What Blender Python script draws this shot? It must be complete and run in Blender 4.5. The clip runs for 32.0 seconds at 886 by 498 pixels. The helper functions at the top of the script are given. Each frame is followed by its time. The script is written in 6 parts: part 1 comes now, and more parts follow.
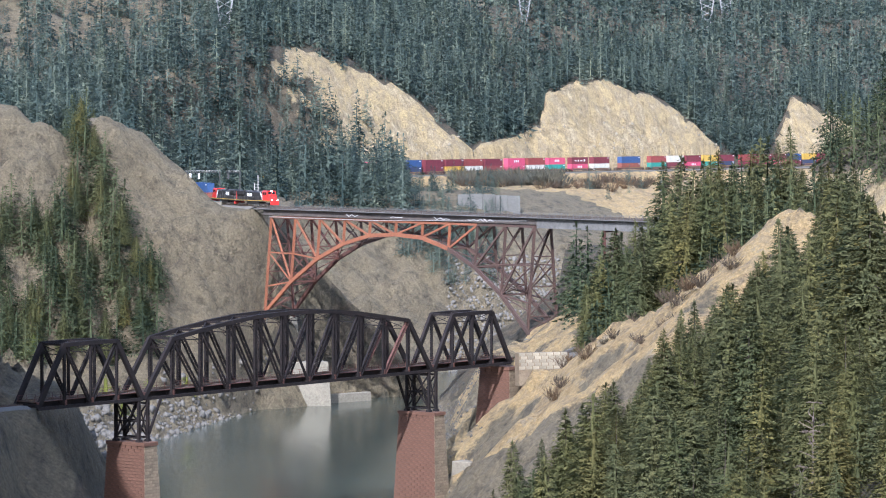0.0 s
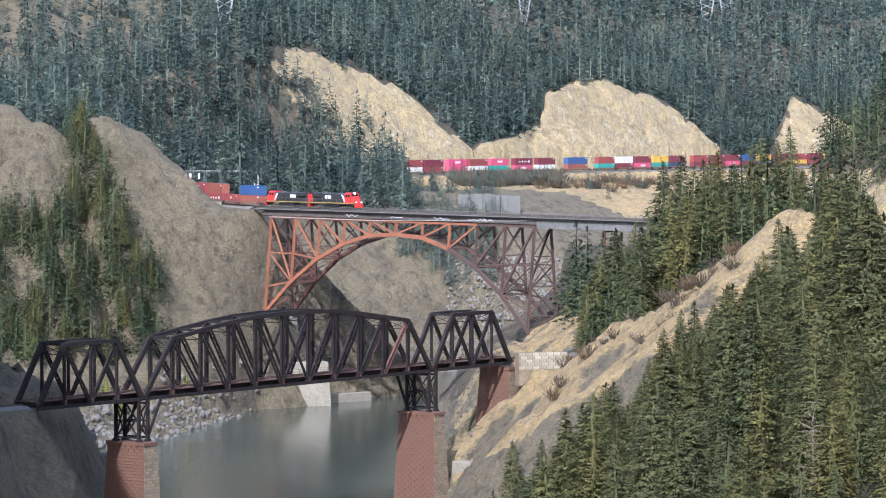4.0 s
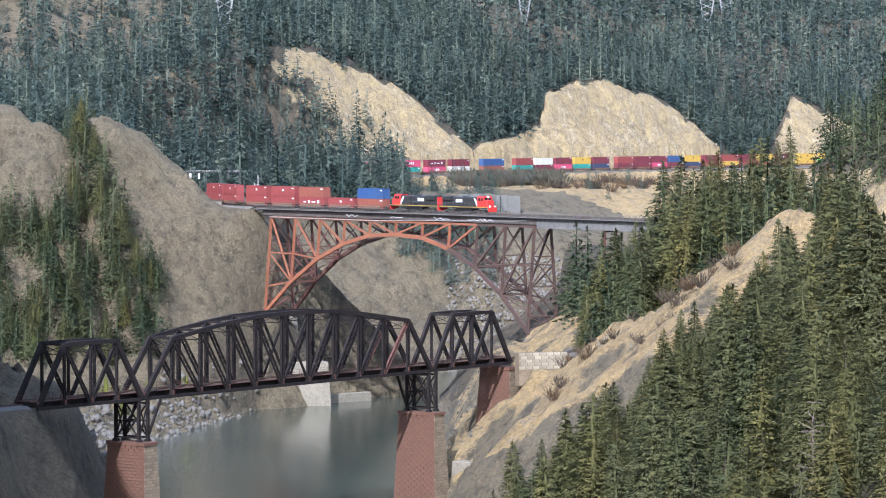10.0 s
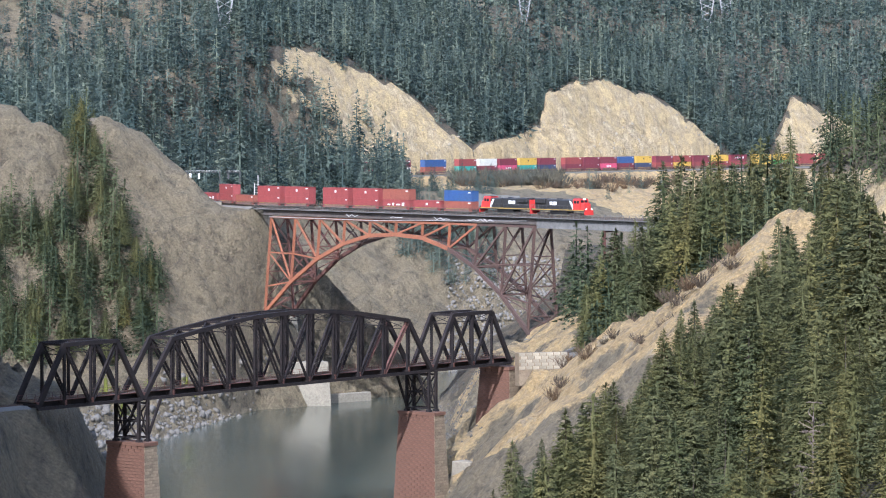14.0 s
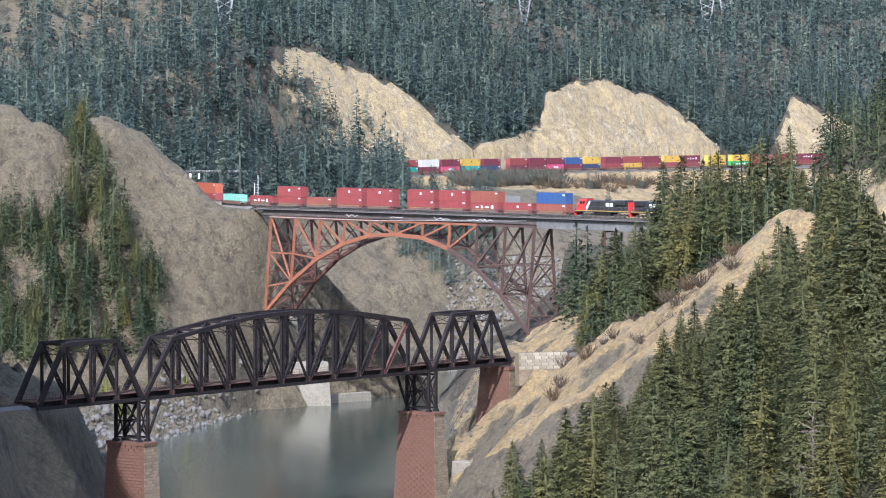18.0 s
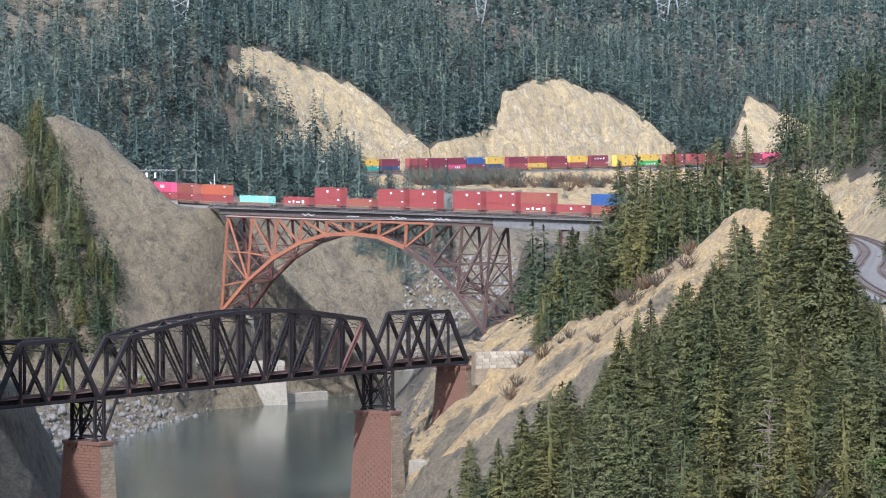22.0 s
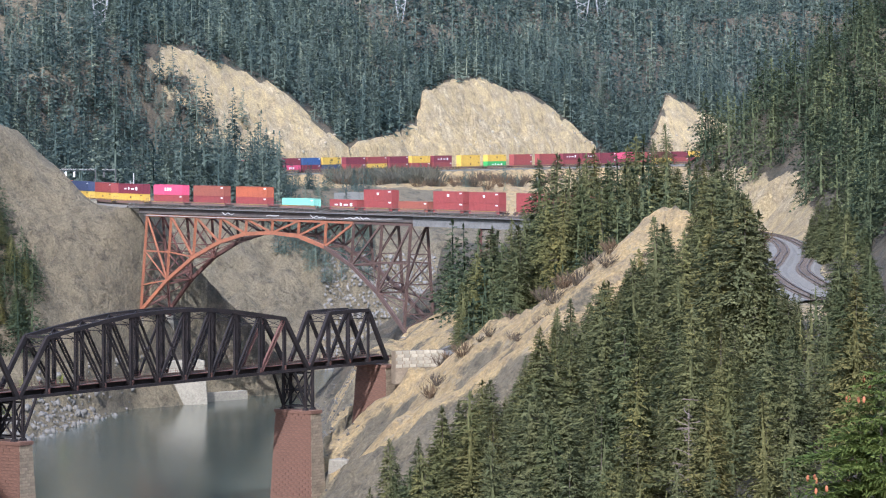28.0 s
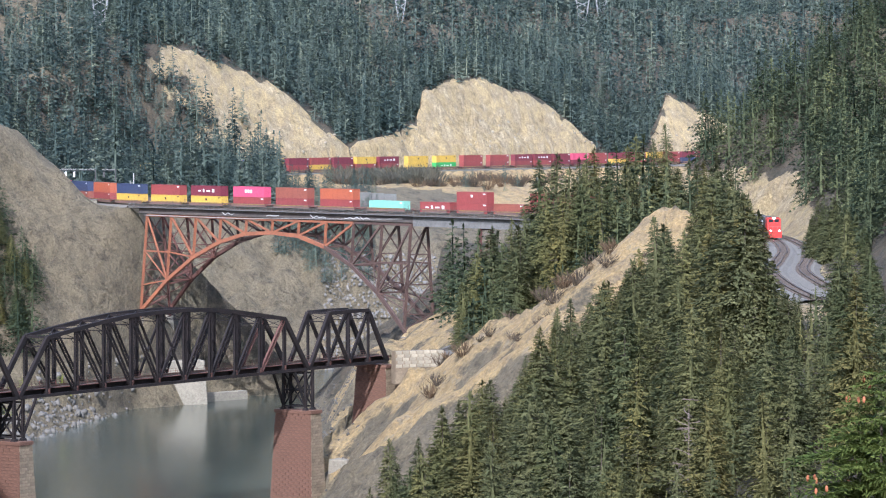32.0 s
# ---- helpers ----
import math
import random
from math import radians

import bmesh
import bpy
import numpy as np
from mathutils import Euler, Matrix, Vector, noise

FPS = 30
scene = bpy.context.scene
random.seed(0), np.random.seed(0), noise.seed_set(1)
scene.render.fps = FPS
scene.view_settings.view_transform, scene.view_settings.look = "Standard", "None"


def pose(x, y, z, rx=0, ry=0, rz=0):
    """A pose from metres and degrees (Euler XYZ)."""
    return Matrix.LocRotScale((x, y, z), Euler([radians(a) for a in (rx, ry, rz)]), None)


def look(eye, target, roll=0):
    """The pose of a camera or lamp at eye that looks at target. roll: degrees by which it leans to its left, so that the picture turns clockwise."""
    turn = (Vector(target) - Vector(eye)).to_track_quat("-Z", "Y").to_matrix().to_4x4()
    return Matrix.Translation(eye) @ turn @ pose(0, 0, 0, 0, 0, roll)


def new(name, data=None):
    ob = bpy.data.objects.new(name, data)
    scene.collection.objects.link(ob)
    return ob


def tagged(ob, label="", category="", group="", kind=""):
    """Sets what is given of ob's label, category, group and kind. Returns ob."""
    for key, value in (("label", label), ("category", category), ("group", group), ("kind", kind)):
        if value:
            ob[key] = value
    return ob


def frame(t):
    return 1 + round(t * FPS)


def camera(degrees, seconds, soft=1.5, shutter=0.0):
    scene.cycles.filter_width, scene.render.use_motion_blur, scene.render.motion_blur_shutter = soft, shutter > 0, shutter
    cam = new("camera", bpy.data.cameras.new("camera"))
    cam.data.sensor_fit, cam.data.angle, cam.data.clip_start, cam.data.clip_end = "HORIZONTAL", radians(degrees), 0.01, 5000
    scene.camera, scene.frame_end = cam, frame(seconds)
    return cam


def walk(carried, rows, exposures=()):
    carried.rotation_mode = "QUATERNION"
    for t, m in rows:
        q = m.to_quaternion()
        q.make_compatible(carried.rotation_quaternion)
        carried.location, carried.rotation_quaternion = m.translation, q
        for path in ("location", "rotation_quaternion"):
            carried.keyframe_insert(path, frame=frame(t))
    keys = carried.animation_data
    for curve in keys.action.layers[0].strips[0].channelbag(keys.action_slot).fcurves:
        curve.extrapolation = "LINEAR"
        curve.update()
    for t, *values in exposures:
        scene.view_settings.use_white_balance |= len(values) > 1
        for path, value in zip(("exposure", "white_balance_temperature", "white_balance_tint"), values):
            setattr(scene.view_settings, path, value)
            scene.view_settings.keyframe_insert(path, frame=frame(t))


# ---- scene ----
# The camera stands on a tripod, 83 m above the river, and pans to the right from 20 s on.
cam = camera(14.89, 32.0, soft=1.1)
EYE = (0.0, 0.0, 83.0)
TILT = 90 - 2.09
PAN = [(0, 0, 0), (20, 0, 0), (20.5, 0.024, 0), (21, 0.092, 0), (21.5, 0.41, 0.01), (22, 0.735, 0.015), (22.5, 0.94, 0.015),
       (23, 1.17, 0.02), (23.5, 1.33, 0.025), (24, 1.425, 0.03), (24.5, 1.583, 0.032), (25, 1.72, 0.034), (25.5, 1.88, 0.036),
       (26.2, 2.03, 0.034), (26.9, 2.085, 0.033), (27.5, 2.09, 0.032), (32, 2.09, 0.032)]
walk(cam, [(t, pose(*EYE, TILT - tilt, 0, -pan)) for t, pan, tilt in PAN])
# ---- daylight ----
SUN_FROM = Vector((-0.24, -0.97, 0.82)).normalized()
world = bpy.data.worlds.new("world")
scene.world = world
world.use_nodes = True
sky = world.node_tree.nodes.new("ShaderNodeTexSky")
sky.sky_type, sky.sun_disc = "NISHITA", False
sky.sun_elevation = math.asin(SUN_FROM.z)
sky.sun_rotation = math.atan2(SUN_FROM.x, SUN_FROM.y)
sky.dust_density, sky.air_density = 2.0, 1.3
world.node_tree.nodes["Background"].inputs[1].default_value = 0.15
world.node_tree.links.new(sky.outputs[0], world.node_tree.nodes["Background"].inputs[0])
sun = new("sun", bpy.data.lights.new("sun", "SUN"))
sun.data.energy, sun.data.angle, sun.data.color = 3.5, radians(0.7), (1.0, 0.955, 0.88)
sun.matrix_world = look(SUN_FROM * 1000, (0, 0, 0))
scene.view_settings.exposure = 1.16
scene.view_settings.use_white_balance = True
scene.view_settings.white_balance_temperature, scene.view_settings.white_balance_tint = 5350, 15
# ---- materials ----
def material(name, rough=0.8, metal=0.0):
    m = bpy.data.materials.new(name)
    m.use_nodes = True
    b = m.node_tree.nodes["Principled BSDF"]
    b.inputs["Roughness"].default_value, b.inputs["Metallic"].default_value = rough, metal
    return m, m.node_tree.nodes, m.node_tree.links, b


def noise_tex(nodes, links, scale, detail=4.0, rough=0.6, coord="Object", stretch=(1, 1, 1)):
    tc, mp = nodes.new("ShaderNodeTexCoord"), nodes.new("ShaderNodeMapping")
    mp.inputs["Scale"].default_value = stretch
    links.new(tc.outputs[coord], mp.inputs[0])
    n = nodes.new("ShaderNodeTexNoise")
    n.inputs["Scale"].default_value, n.inputs["Detail"].default_value, n.inputs["Roughness"].default_value = scale, detail, rough
    links.new(mp.outputs[0], n.inputs["Vector"])
    return n


def ramp(nodes, links, fac, stops):
    r = nodes.new("ShaderNodeValToRGB")
    e = r.color_ramp.elements
    while len(e) < len(stops):
        e.new(0.5)
    for i, (p, c) in enumerate(stops):
        e[i].position, e[i].color = p, (*c, 1)
    links.new(fac, r.inputs[0])
    return r


def mix(nodes, links, fac, a, b, kind="MIX"):
    m = nodes.new("ShaderNodeMix")
    m.data_type, m.blend_type = "RGBA", kind
    for socket, value in ((m.inputs[0], fac), (m.inputs[6], a), (m.inputs[7], b)):
        if hasattr(value, "is_linked"):
            links.new(value, socket)
        elif isinstance(value, tuple):
            socket.default_value = (*value, 1)
        else:
            socket.default_value = value
    return m.outputs[2]


def bump(nodes, links, height, bsdf, strength=0.5, distance=0.1):
    b = nodes.new("ShaderNodeBump")
    b.inputs["Strength"].default_value, b.inputs["Distance"].default_value = strength, distance
    links.new(height, b.inputs["Height"])
    links.new(b.outputs[0], bsdf.inputs["Normal"])


def worn(name, base, worn_to, rough=0.8, metal=0.0, scale=0.6, fine=6.0, amount=0.5, bumpy=0.05, coord="Object", stretch=(1, 1, 1), vary=0.0):
    """A painted, stone or soil surface: two scales of stains between two colours and fine relief."""
    m, n, l, b = material(name, rough, metal)
    big = noise_tex(n, l, scale, 5, 0.65, coord, stretch)
    small = noise_tex(n, l, fine, 5, 0.7, coord, stretch)
    c1 = ramp(n, l, big.outputs[0], [(0.5 - amount / 2, base), (0.5 + amount / 2, worn_to)])
    c2 = ramp(n, l, small.outputs[0], [(0.25, (0.62, 0.62, 0.62)), (0.75, (1.2, 1.2, 1.2))])
    col = mix(n, l, 1.0, c1.outputs[0], c2.outputs[0], "MULTIPLY")
    if vary:
        info = n.new("ShaderNodeObjectInfo")
        c3 = ramp(n, l, info.outputs["Random"], [(0, (1 - vary,) * 3), (1, (1 + vary,) * 3)])
        col = mix(n, l, 1.0, col, c3.outputs[0], "MULTIPLY")
    l.new(col, b.inputs["Base Color"])
    bump(n, l, small.outputs[0], b, 0.6, bumpy)
    return m


def foliage(name, dark, light, glow=0.42, crowd=False):
    """Leaves: each clump its own green, each tree its own tint, some light shining through."""
    m, n, l, b = material(name, 0.75)
    g = n.new("ShaderNodeNewGeometry")
    info = n.new("ShaderNodeObjectInfo")
    c = ramp(n, l, g.outputs["Random Per Island"], [(0, dark), (1, light)])
    tint = info.outputs["Random"]
    if crowd:
        own = n.new("ShaderNodeAttribute")
        own.attribute_name = "tint"
        tint = own.outputs["Fac"]
    c2 = ramp(n, l, tint, [(0, (0.6, 0.68, 0.7)), (0.35, (0.86, 0.9, 0.9)), (0.7, (1.08, 1.08, 1.03)), (1, (1.45, 1.36, 1.2))] if crowd else [(0, (0.75, 0.84, 0.82)), (0.5, (1, 1, 1)), (0.85, (1.12, 1.08, 0.92)), (1, (1.25, 1.1, 0.9))])
    big = noise_tex(n, l, 0.03, 3, 0.6)
    c3 = ramp(n, l, big.outputs[0], [(0.35, (0.78, 0.82, 0.8)), (0.65, (1.2, 1.16, 1.1))])
    stand = noise_tex(n, l, 0.16, 2, 0.6, "Object", (1, 1, 0.06))
    c4 = ramp(n, l, stand.outputs[0], [(0.32, (0.72, 0.8, 0.82)), (0.5, (1, 1, 1)), (0.68, (1.24, 1.17, 1.02))])
    col = mix(n, l, 1.0, mix(n, l, 1.0, c.outputs[0], c2.outputs[0], "MULTIPLY"), c3.outputs[0], "MULTIPLY")
    col = mix(n, l, 1.0, col, c4.outputs[0], "MULTIPLY")
    l.new(col, b.inputs["Base Color"])
    b.inputs["Specular IOR Level"].default_value = 0.15
    tr = n.new("ShaderNodeBsdfTranslucent")
    l.new(col, tr.inputs["Color"])
    ms = n.new("ShaderNodeMixShader")
    ms.inputs[0].default_value = glow
    l.new(b.outputs[0], ms.inputs[1])
    l.new(tr.outputs[0], ms.inputs[2])
    l.new(ms.outputs[0], n["Material Output"].inputs["Surface"])
    return m


STEEL_BLACK = worn("black bridge steel", (0.012, 0.0115, 0.0125), (0.034, 0.025, 0.023), 0.75, 0.0, 0.35, 4, 0.5, 0.01, "Object")
STEEL_BLACK.node_tree.nodes["Principled BSDF"].inputs["Specular IOR Level"].default_value = 0.2
STEEL_RUST = worn("rusted red steel", (0.16, 0.06, 0.04), (0.07, 0.04, 0.035), 0.8, 0.0, 0.5, 5, 0.5, 0.01)
STEEL_ORANGE = worn("orange bridge paint", (0.34, 0.125, 0.06), (0.24, 0.095, 0.055), 0.6, 0.0, 0.25, 3, 0.5, 0.01)
STEEL_BROWN = worn("brown weathered and shaded bridge paint", (0.068, 0.045, 0.037), (0.105, 0.058, 0.044), 0.75, 0.0, 0.25, 3, 0.5, 0.01)
DECK_GREY = worn("grey weathered deck steel", (0.12, 0.115, 0.11), (0.2, 0.19, 0.175), 0.8, 0.0, 0.2, 2, 0.5, 0.01)
TIMBER = worn("dark sleeper timber", (0.06, 0.045, 0.035), (0.13, 0.1, 0.08), 0.9, 0.0, 0.5, 5, 0.5, 0.02)
RAIL = worn("brown rail steel", (0.12, 0.075, 0.055), (0.2, 0.15, 0.12), 0.45, 0.7, 0.5, 5, 0.5, 0.005)
CONCRETE = worn("pale concrete", (0.29, 0.255, 0.19), (0.2, 0.175, 0.135), 0.85, 0.0, 0.12, 1.5, 0.4, 0.02)
PIER_RED = worn("iron-stained pier stone", (0.105, 0.046, 0.03), (0.185, 0.1, 0.062), 0.9, 0.0, 0.45, 3, 0.4, 0.04, "Generated", vary=0.06)
PIER_TAN = worn("tan pier stone", (0.3, 0.235, 0.15), (0.17, 0.12, 0.08), 0.9, 0.0, 0.3, 3, 0.6, 0.04, vary=0.22)
MORTAR = worn("old mortar", (0.11, 0.065, 0.048), (0.15, 0.09, 0.065), 0.95)
ROCK_LOOSE = worn("pale river boulder", (0.2, 0.182, 0.155), (0.11, 0.1, 0.086), 0.9, 0.0, 0.3, 2, 0.6, 0.1, vary=0.2)
BANK_STONE = worn("dark bank stone", (0.13, 0.115, 0.095), (0.075, 0.066, 0.055), 0.9, 0.0, 0.3, 2, 0.6, 0.1)
LETTER = worn("white lettering", (0.8, 0.8, 0.78), (0.7, 0.7, 0.68), 0.6)
SCAR_STONE = worn("pale scar stone", (0.4, 0.345, 0.25), (0.24, 0.2, 0.145), 0.9, 0.0, 0.3, 2, 0.6, 0.1)
NEEDLES = foliage("fir needles", (0.1, 0.103, 0.05), (0.195, 0.19, 0.088), 0.42)
YOUNG_NEEDLES = foliage("young fir needles", (0.1, 0.103, 0.05), (0.195, 0.19, 0.088), 0.42, True)
# darker copy of the fir needles, with shade put into the colour
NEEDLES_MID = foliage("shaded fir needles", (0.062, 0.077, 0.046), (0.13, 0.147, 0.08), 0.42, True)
# far firs paler and bluer: the haze is put into their colour
NEEDLES_HAZED = foliage("hazed distant fir needles", (0.1, 0.126, 0.113), (0.145, 0.176, 0.156), 0.42, True)
BARK = worn("fir bark", (0.06, 0.045, 0.035), (0.12, 0.095, 0.075), 0.95, 0.0, 0.5, 3, 0.5, 0.05)
DEAD = worn("bleached dead wood", (0.2, 0.16, 0.13), (0.13, 0.095, 0.075), 0.95)
TWIGS = foliage("bare reddish twigs", (0.09, 0.066, 0.05), (0.19, 0.14, 0.105))


def ground_material():
    m, n, l, b = material("hillside ground", 0.95)
    at = n.new("ShaderNodeAttribute")
    at.attribute_name = "soil"
    sep = n.new("ShaderNodeSeparateColor")
    l.new(at.outputs["Color"], sep.inputs[0])
    big = noise_tex(n, l, 0.03, 6, 0.6)
    mid = noise_tex(n, l, 0.22, 8, 0.72)
    fine = noise_tex(n, l, 1.6, 6, 0.75)
    streak = noise_tex(n, l, 0.25, 6, 0.7, "Object", (1, 0.55, 0.12))
    floor_c = ramp(n, l, mid.outputs[0], [(0.35, (0.07, 0.066, 0.042)), (0.65, (0.15, 0.112, 0.07))])
    sand_c = ramp(n, l, streak.outputs[0], [(0.3, (0.29, 0.215, 0.115)), (0.43, (0.54, 0.41, 0.21)), (0.54, (0.4, 0.31, 0.18)), (0.64, (0.6, 0.48, 0.29)), (0.78, (0.46, 0.365, 0.225))])
    grass_c = ramp(n, l, mid.outputs[0], [(0.3, (0.25, 0.19, 0.115)), (0.42, (0.39, 0.29, 0.155)), (0.54, (0.55, 0.385, 0.17)), (0.62, (0.41, 0.32, 0.19)), (0.8, (0.48, 0.39, 0.26))])
    rock_c = ramp(n, l, mid.outputs[0], [(0.3, (0.08, 0.064, 0.04)), (0.42, (0.165, 0.134, 0.082)), (0.54, (0.24, 0.194, 0.117)), (0.64, (0.18, 0.143, 0.088)), (0.78, (0.34, 0.285, 0.185))])
    rough_edge = n.new("ShaderNodeMath")
    rough_edge.operation = "SUBTRACT"
    l.new(mid.outputs[0], rough_edge.inputs[0])
    rough_edge.inputs[1].default_value = 0.5

    def mask(socket):
        a = n.new("ShaderNodeMath")
        a.operation = "MULTIPLY_ADD"
        l.new(rough_edge.outputs[0], a.inputs[0])
        a.inputs[1].default_value = 1.2
        l.new(socket, a.inputs[2])
        r = n.new("ShaderNodeMapRange")
        r.inputs[1].default_value, r.inputs[2].default_value = 0.38, 0.62
        l.new(a.outputs[0], r.inputs[0])
        return r.outputs[0]

    col = mix(n, l, mask(sep.outputs[2]), floor_c.outputs[0], rock_c.outputs[0])
    col = mix(n, l, mask(sep.outputs[1]), col, grass_c.outputs[0])
    patch = ramp(n, l, mid.outputs[0], [(0.34, (0.66, 0.66, 0.68)), (0.5, (0.98, 0.98, 0.98)), (0.68, (1.1, 1.1, 1.06))])
    sand_col = mix(n, l, 1.0, sand_c.outputs[0], patch.outputs[0], "MULTIPLY")
    col = mix(n, l, mask(sep.outputs[0]), col, sand_col)
    c2 = ramp(n, l, fine.outputs[0], [(0.3, (0.55, 0.55, 0.55)), (0.7, (1.3, 1.3, 1.3))])
    col = mix(n, l, 1.0, col, c2.outputs[0], "MULTIPLY")
    warp = noise_tex(n, l, 0.08, 4, 0.6)
    offs = n.new("ShaderNodeVectorMath")
    offs.operation = "MULTIPLY_ADD"
    tc = n.new("ShaderNodeTexCoord")
    l.new(warp.outputs["Color"], offs.inputs[0])
    offs.inputs[1].default_value = (16, 16, 16)
    l.new(tc.outputs["Object"], offs.inputs[2])
    crack = n.new("ShaderNodeTexVoronoi")
    crack.feature = "DISTANCE_TO_EDGE"
    crack.inputs["Scale"].default_value = 0.1
    l.new(offs.outputs[0], crack.inputs["Vector"])
    joints = n.new("ShaderNodeMapRange")
    joints.inputs[1].default_value, joints.inputs[2].default_value = 0.0, 0.09
    l.new(crack.outputs[0], joints.inputs[0])
    hard = n.new("ShaderNodeMix")
    hard.data_type = "FLOAT"
    l.new(mask(sep.outputs[2]), hard.inputs[0])
    hard.inputs[2].default_value = 1.0
    l.new(joints.outputs[0], hard.inputs[3])
    c4 = ramp(n, l, hard.outputs[0], [(0.0, (0.87, 0.86, 0.85)), (1.0, (1, 1, 1))])
    col = mix(n, l, 1.0, col, c4.outputs[0], "MULTIPLY")
    c3 = ramp(n, l, big.outputs[0], [(0.3, (0.85, 0.85, 0.86)), (0.7, (1.12, 1.1, 1.06))])
    l.new(mix(n, l, 1.0, col, c3.outputs[0], "MULTIPLY"), b.inputs["Base Color"])
    add = n.new("ShaderNodeMath")
    add.operation = "MULTIPLY_ADD"
    l.new(fine.outputs[0], add.inputs[0])
    add.inputs[1].default_value = 0.25
    l.new(mid.outputs[0], add.inputs[2])
    add2 = n.new("ShaderNodeMath")
    add2.operation = "MULTIPLY_ADD"
    l.new(hard.outputs[0], add2.inputs[0])
    add2.inputs[1].default_value = 0.09
    l.new(add.outputs[0], add2.inputs[2])
    bump(n, l, add2.outputs[0], b, 1.0, 4.0)
    return m


GROUND = ground_material()


def water_material():
    m, n, l, b = material("grey-green river water", 0.06)
    big = noise_tex(n, l, 0.02, 4, 0.6)
    c = ramp(n, l, big.outputs[0], [(0.35, (0.03, 0.043, 0.036)), (0.65, (0.052, 0.064, 0.052))])
    l.new(c.outputs[0], b.inputs["Base Color"])
    w = noise_tex(n, l, 0.5, 5, 0.65, "Object", (1, 0.45, 1))
    bump(n, l, w.outputs[0], b, 0.65, 0.14)
    return m


WATER = water_material()
# ---- plan of the valley ----
def smooth_path(points, step=1.0):
    """A Catmull-Rom curve through the points, resampled at even steps."""
    p = np.array(points, float)
    p = np.vstack([2 * p[0] - p[1], p, 2 * p[-1] - p[-2]])
    out = []
    for i in range(1, len(p) - 2):
        t = np.linspace(0, 1, 60, endpoint=False)[:, None]
        a, b, c, d = p[i - 1], p[i], p[i + 1], p[i + 2]
        out.append(0.5 * (2 * b + (c - a) * t + (2 * a - 5 * b + 4 * c - d) * t ** 2 + (3 * b - a - 3 * c + d) * t ** 3))
    out = np.vstack(out + [p[-2][None]])
    s = np.r_[0, np.cumsum(np.linalg.norm(np.diff(out, axis=0), axis=1))]
    n = np.arange(0, s[-1], step)
    return np.stack([np.interp(n, s, out[:, k]) for k in range(out.shape[1])], 1)


CN_A = np.array((-54.0, 1010.0))
CN_DIR = np.array((0.616, -0.788))
CN_FAR = np.array((0.788, 0.616))
CN_Z = 59.0
CP_J1 = np.array((-58.7, 663.0))
CP_DIR = np.array((0.5916, 0.8063))
CP_FAR = np.array((-0.8063, 0.5916))
CP_Z = 29.2
CP_MAIN, CP_SIDE_A, CP_SIDE_B = 95.0, 29.8, 29.6


def cn_at(s):
    return CN_A + CN_DIR * s


# the railway of the upper bridge, from far up the valley to the hillside below the camera
BEFORE = [(478, 2015, 65.5), (304, 1808, 64.1), (248, 1736, 63.7), (131, 1584, 63.2), (58, 1490, 62.9), (-15, 1396, 62.6), (-56, 1337, 62.0),
          (-85, 1272, 61.2), (-100, 1205, 60.5), (-100, 1140, 59.9), (-87, 1083, 59.4), (-66, 1034, 59.1)]
ON_BRIDGE = [(*cn_at(s), CN_Z) for s in (0, 60, 120, 177)]
AFTER = [(70, 847, 58.8), (85, 812, 58.5), (95, 775, 58.2), (98.5, 737, 58), (93.5, 680, 57.8), (85, 626, 57.7), (77, 572, 57.6),
         (74, 490, 57), (82, 400, 56), (105, 290, 55), (150, 180, 54)]
TRACK = smooth_path(BEFORE + ON_BRIDGE + AFTER)
TRACK_S0 = int(np.argmin(np.linalg.norm(TRACK[:, :2] - CN_A, axis=1)))
SIDING = smooth_path([(99, 800, 58.2), (103, 755, 58), (99.5, 690, 57.8), (92, 636, 57.7), (83, 575, 57.6), (80, 490, 57), (88, 400, 56),
                      (111, 290, 55)])


def cp_at(s, off=0.0):
    return CP_J1 + CP_DIR * s + CP_FAR * off


CP_TRACK_LEFT = smooth_path([(*cp_at(-56, 2.9), 30.4), (*cp_at(-45, 2.9), 30.4), (*cp_at(-31, 2.9), 30.4)])
CP_TRACK_RIGHT = smooth_path([(*cp_at(133, 2.9), 30.4), (*cp_at(152, 2.9), 30.4), (38, 828, 30.4), (62, 880, 30.4), (110, 950, 30.5),
                              (200, 1050, 31), (330, 1180, 31)])


def distance_to(px, py, line):
    """Distance from points to a polyline, the height there, and how far along it."""
    best = np.full(px.shape, 1e9)
    height, along = np.zeros(px.shape), np.zeros(px.shape)
    run = 0.0
    for a, b in zip(line[:-1], line[1:]):
        d = b[:2] - a[:2]
        length = np.hypot(*d)
        t = np.clip(((px - a[0]) * d[0] + (py - a[1]) * d[1]) / (length ** 2 + 1e-9), 0, 1)
        r = np.hypot(px - a[0] - t * d[0], py - a[1] - t * d[1])
        near = r < best
        best = np.where(near, r, best)
        height = np.where(near, a[2] + t * (b[2] - a[2]), height)
        along = np.where(near, run + t * length, along)
        run += length
    return best, height, along


def side_of(px, py, line):
    """True where points lie to the left of the nearest piece of a polyline."""
    best, left = np.full(px.shape, 1e9), np.zeros(px.shape, bool)
    for a, b in zip(line[:-1], line[1:]):
        d = b[:2] - a[:2]
        t = np.clip(((px - a[0]) * d[0] + (py - a[1]) * d[1]) / (d @ d + 1e-9), 0, 1)
        r = np.hypot(px - a[0] - t * d[0], py - a[1] - t * d[1])
        near = r < best - 1e-6
        best = np.where(near, r, best)
        left = np.where(near, d[0] * (py - a[1]) - d[1] * (px - a[0]) > 0, left)
    return left


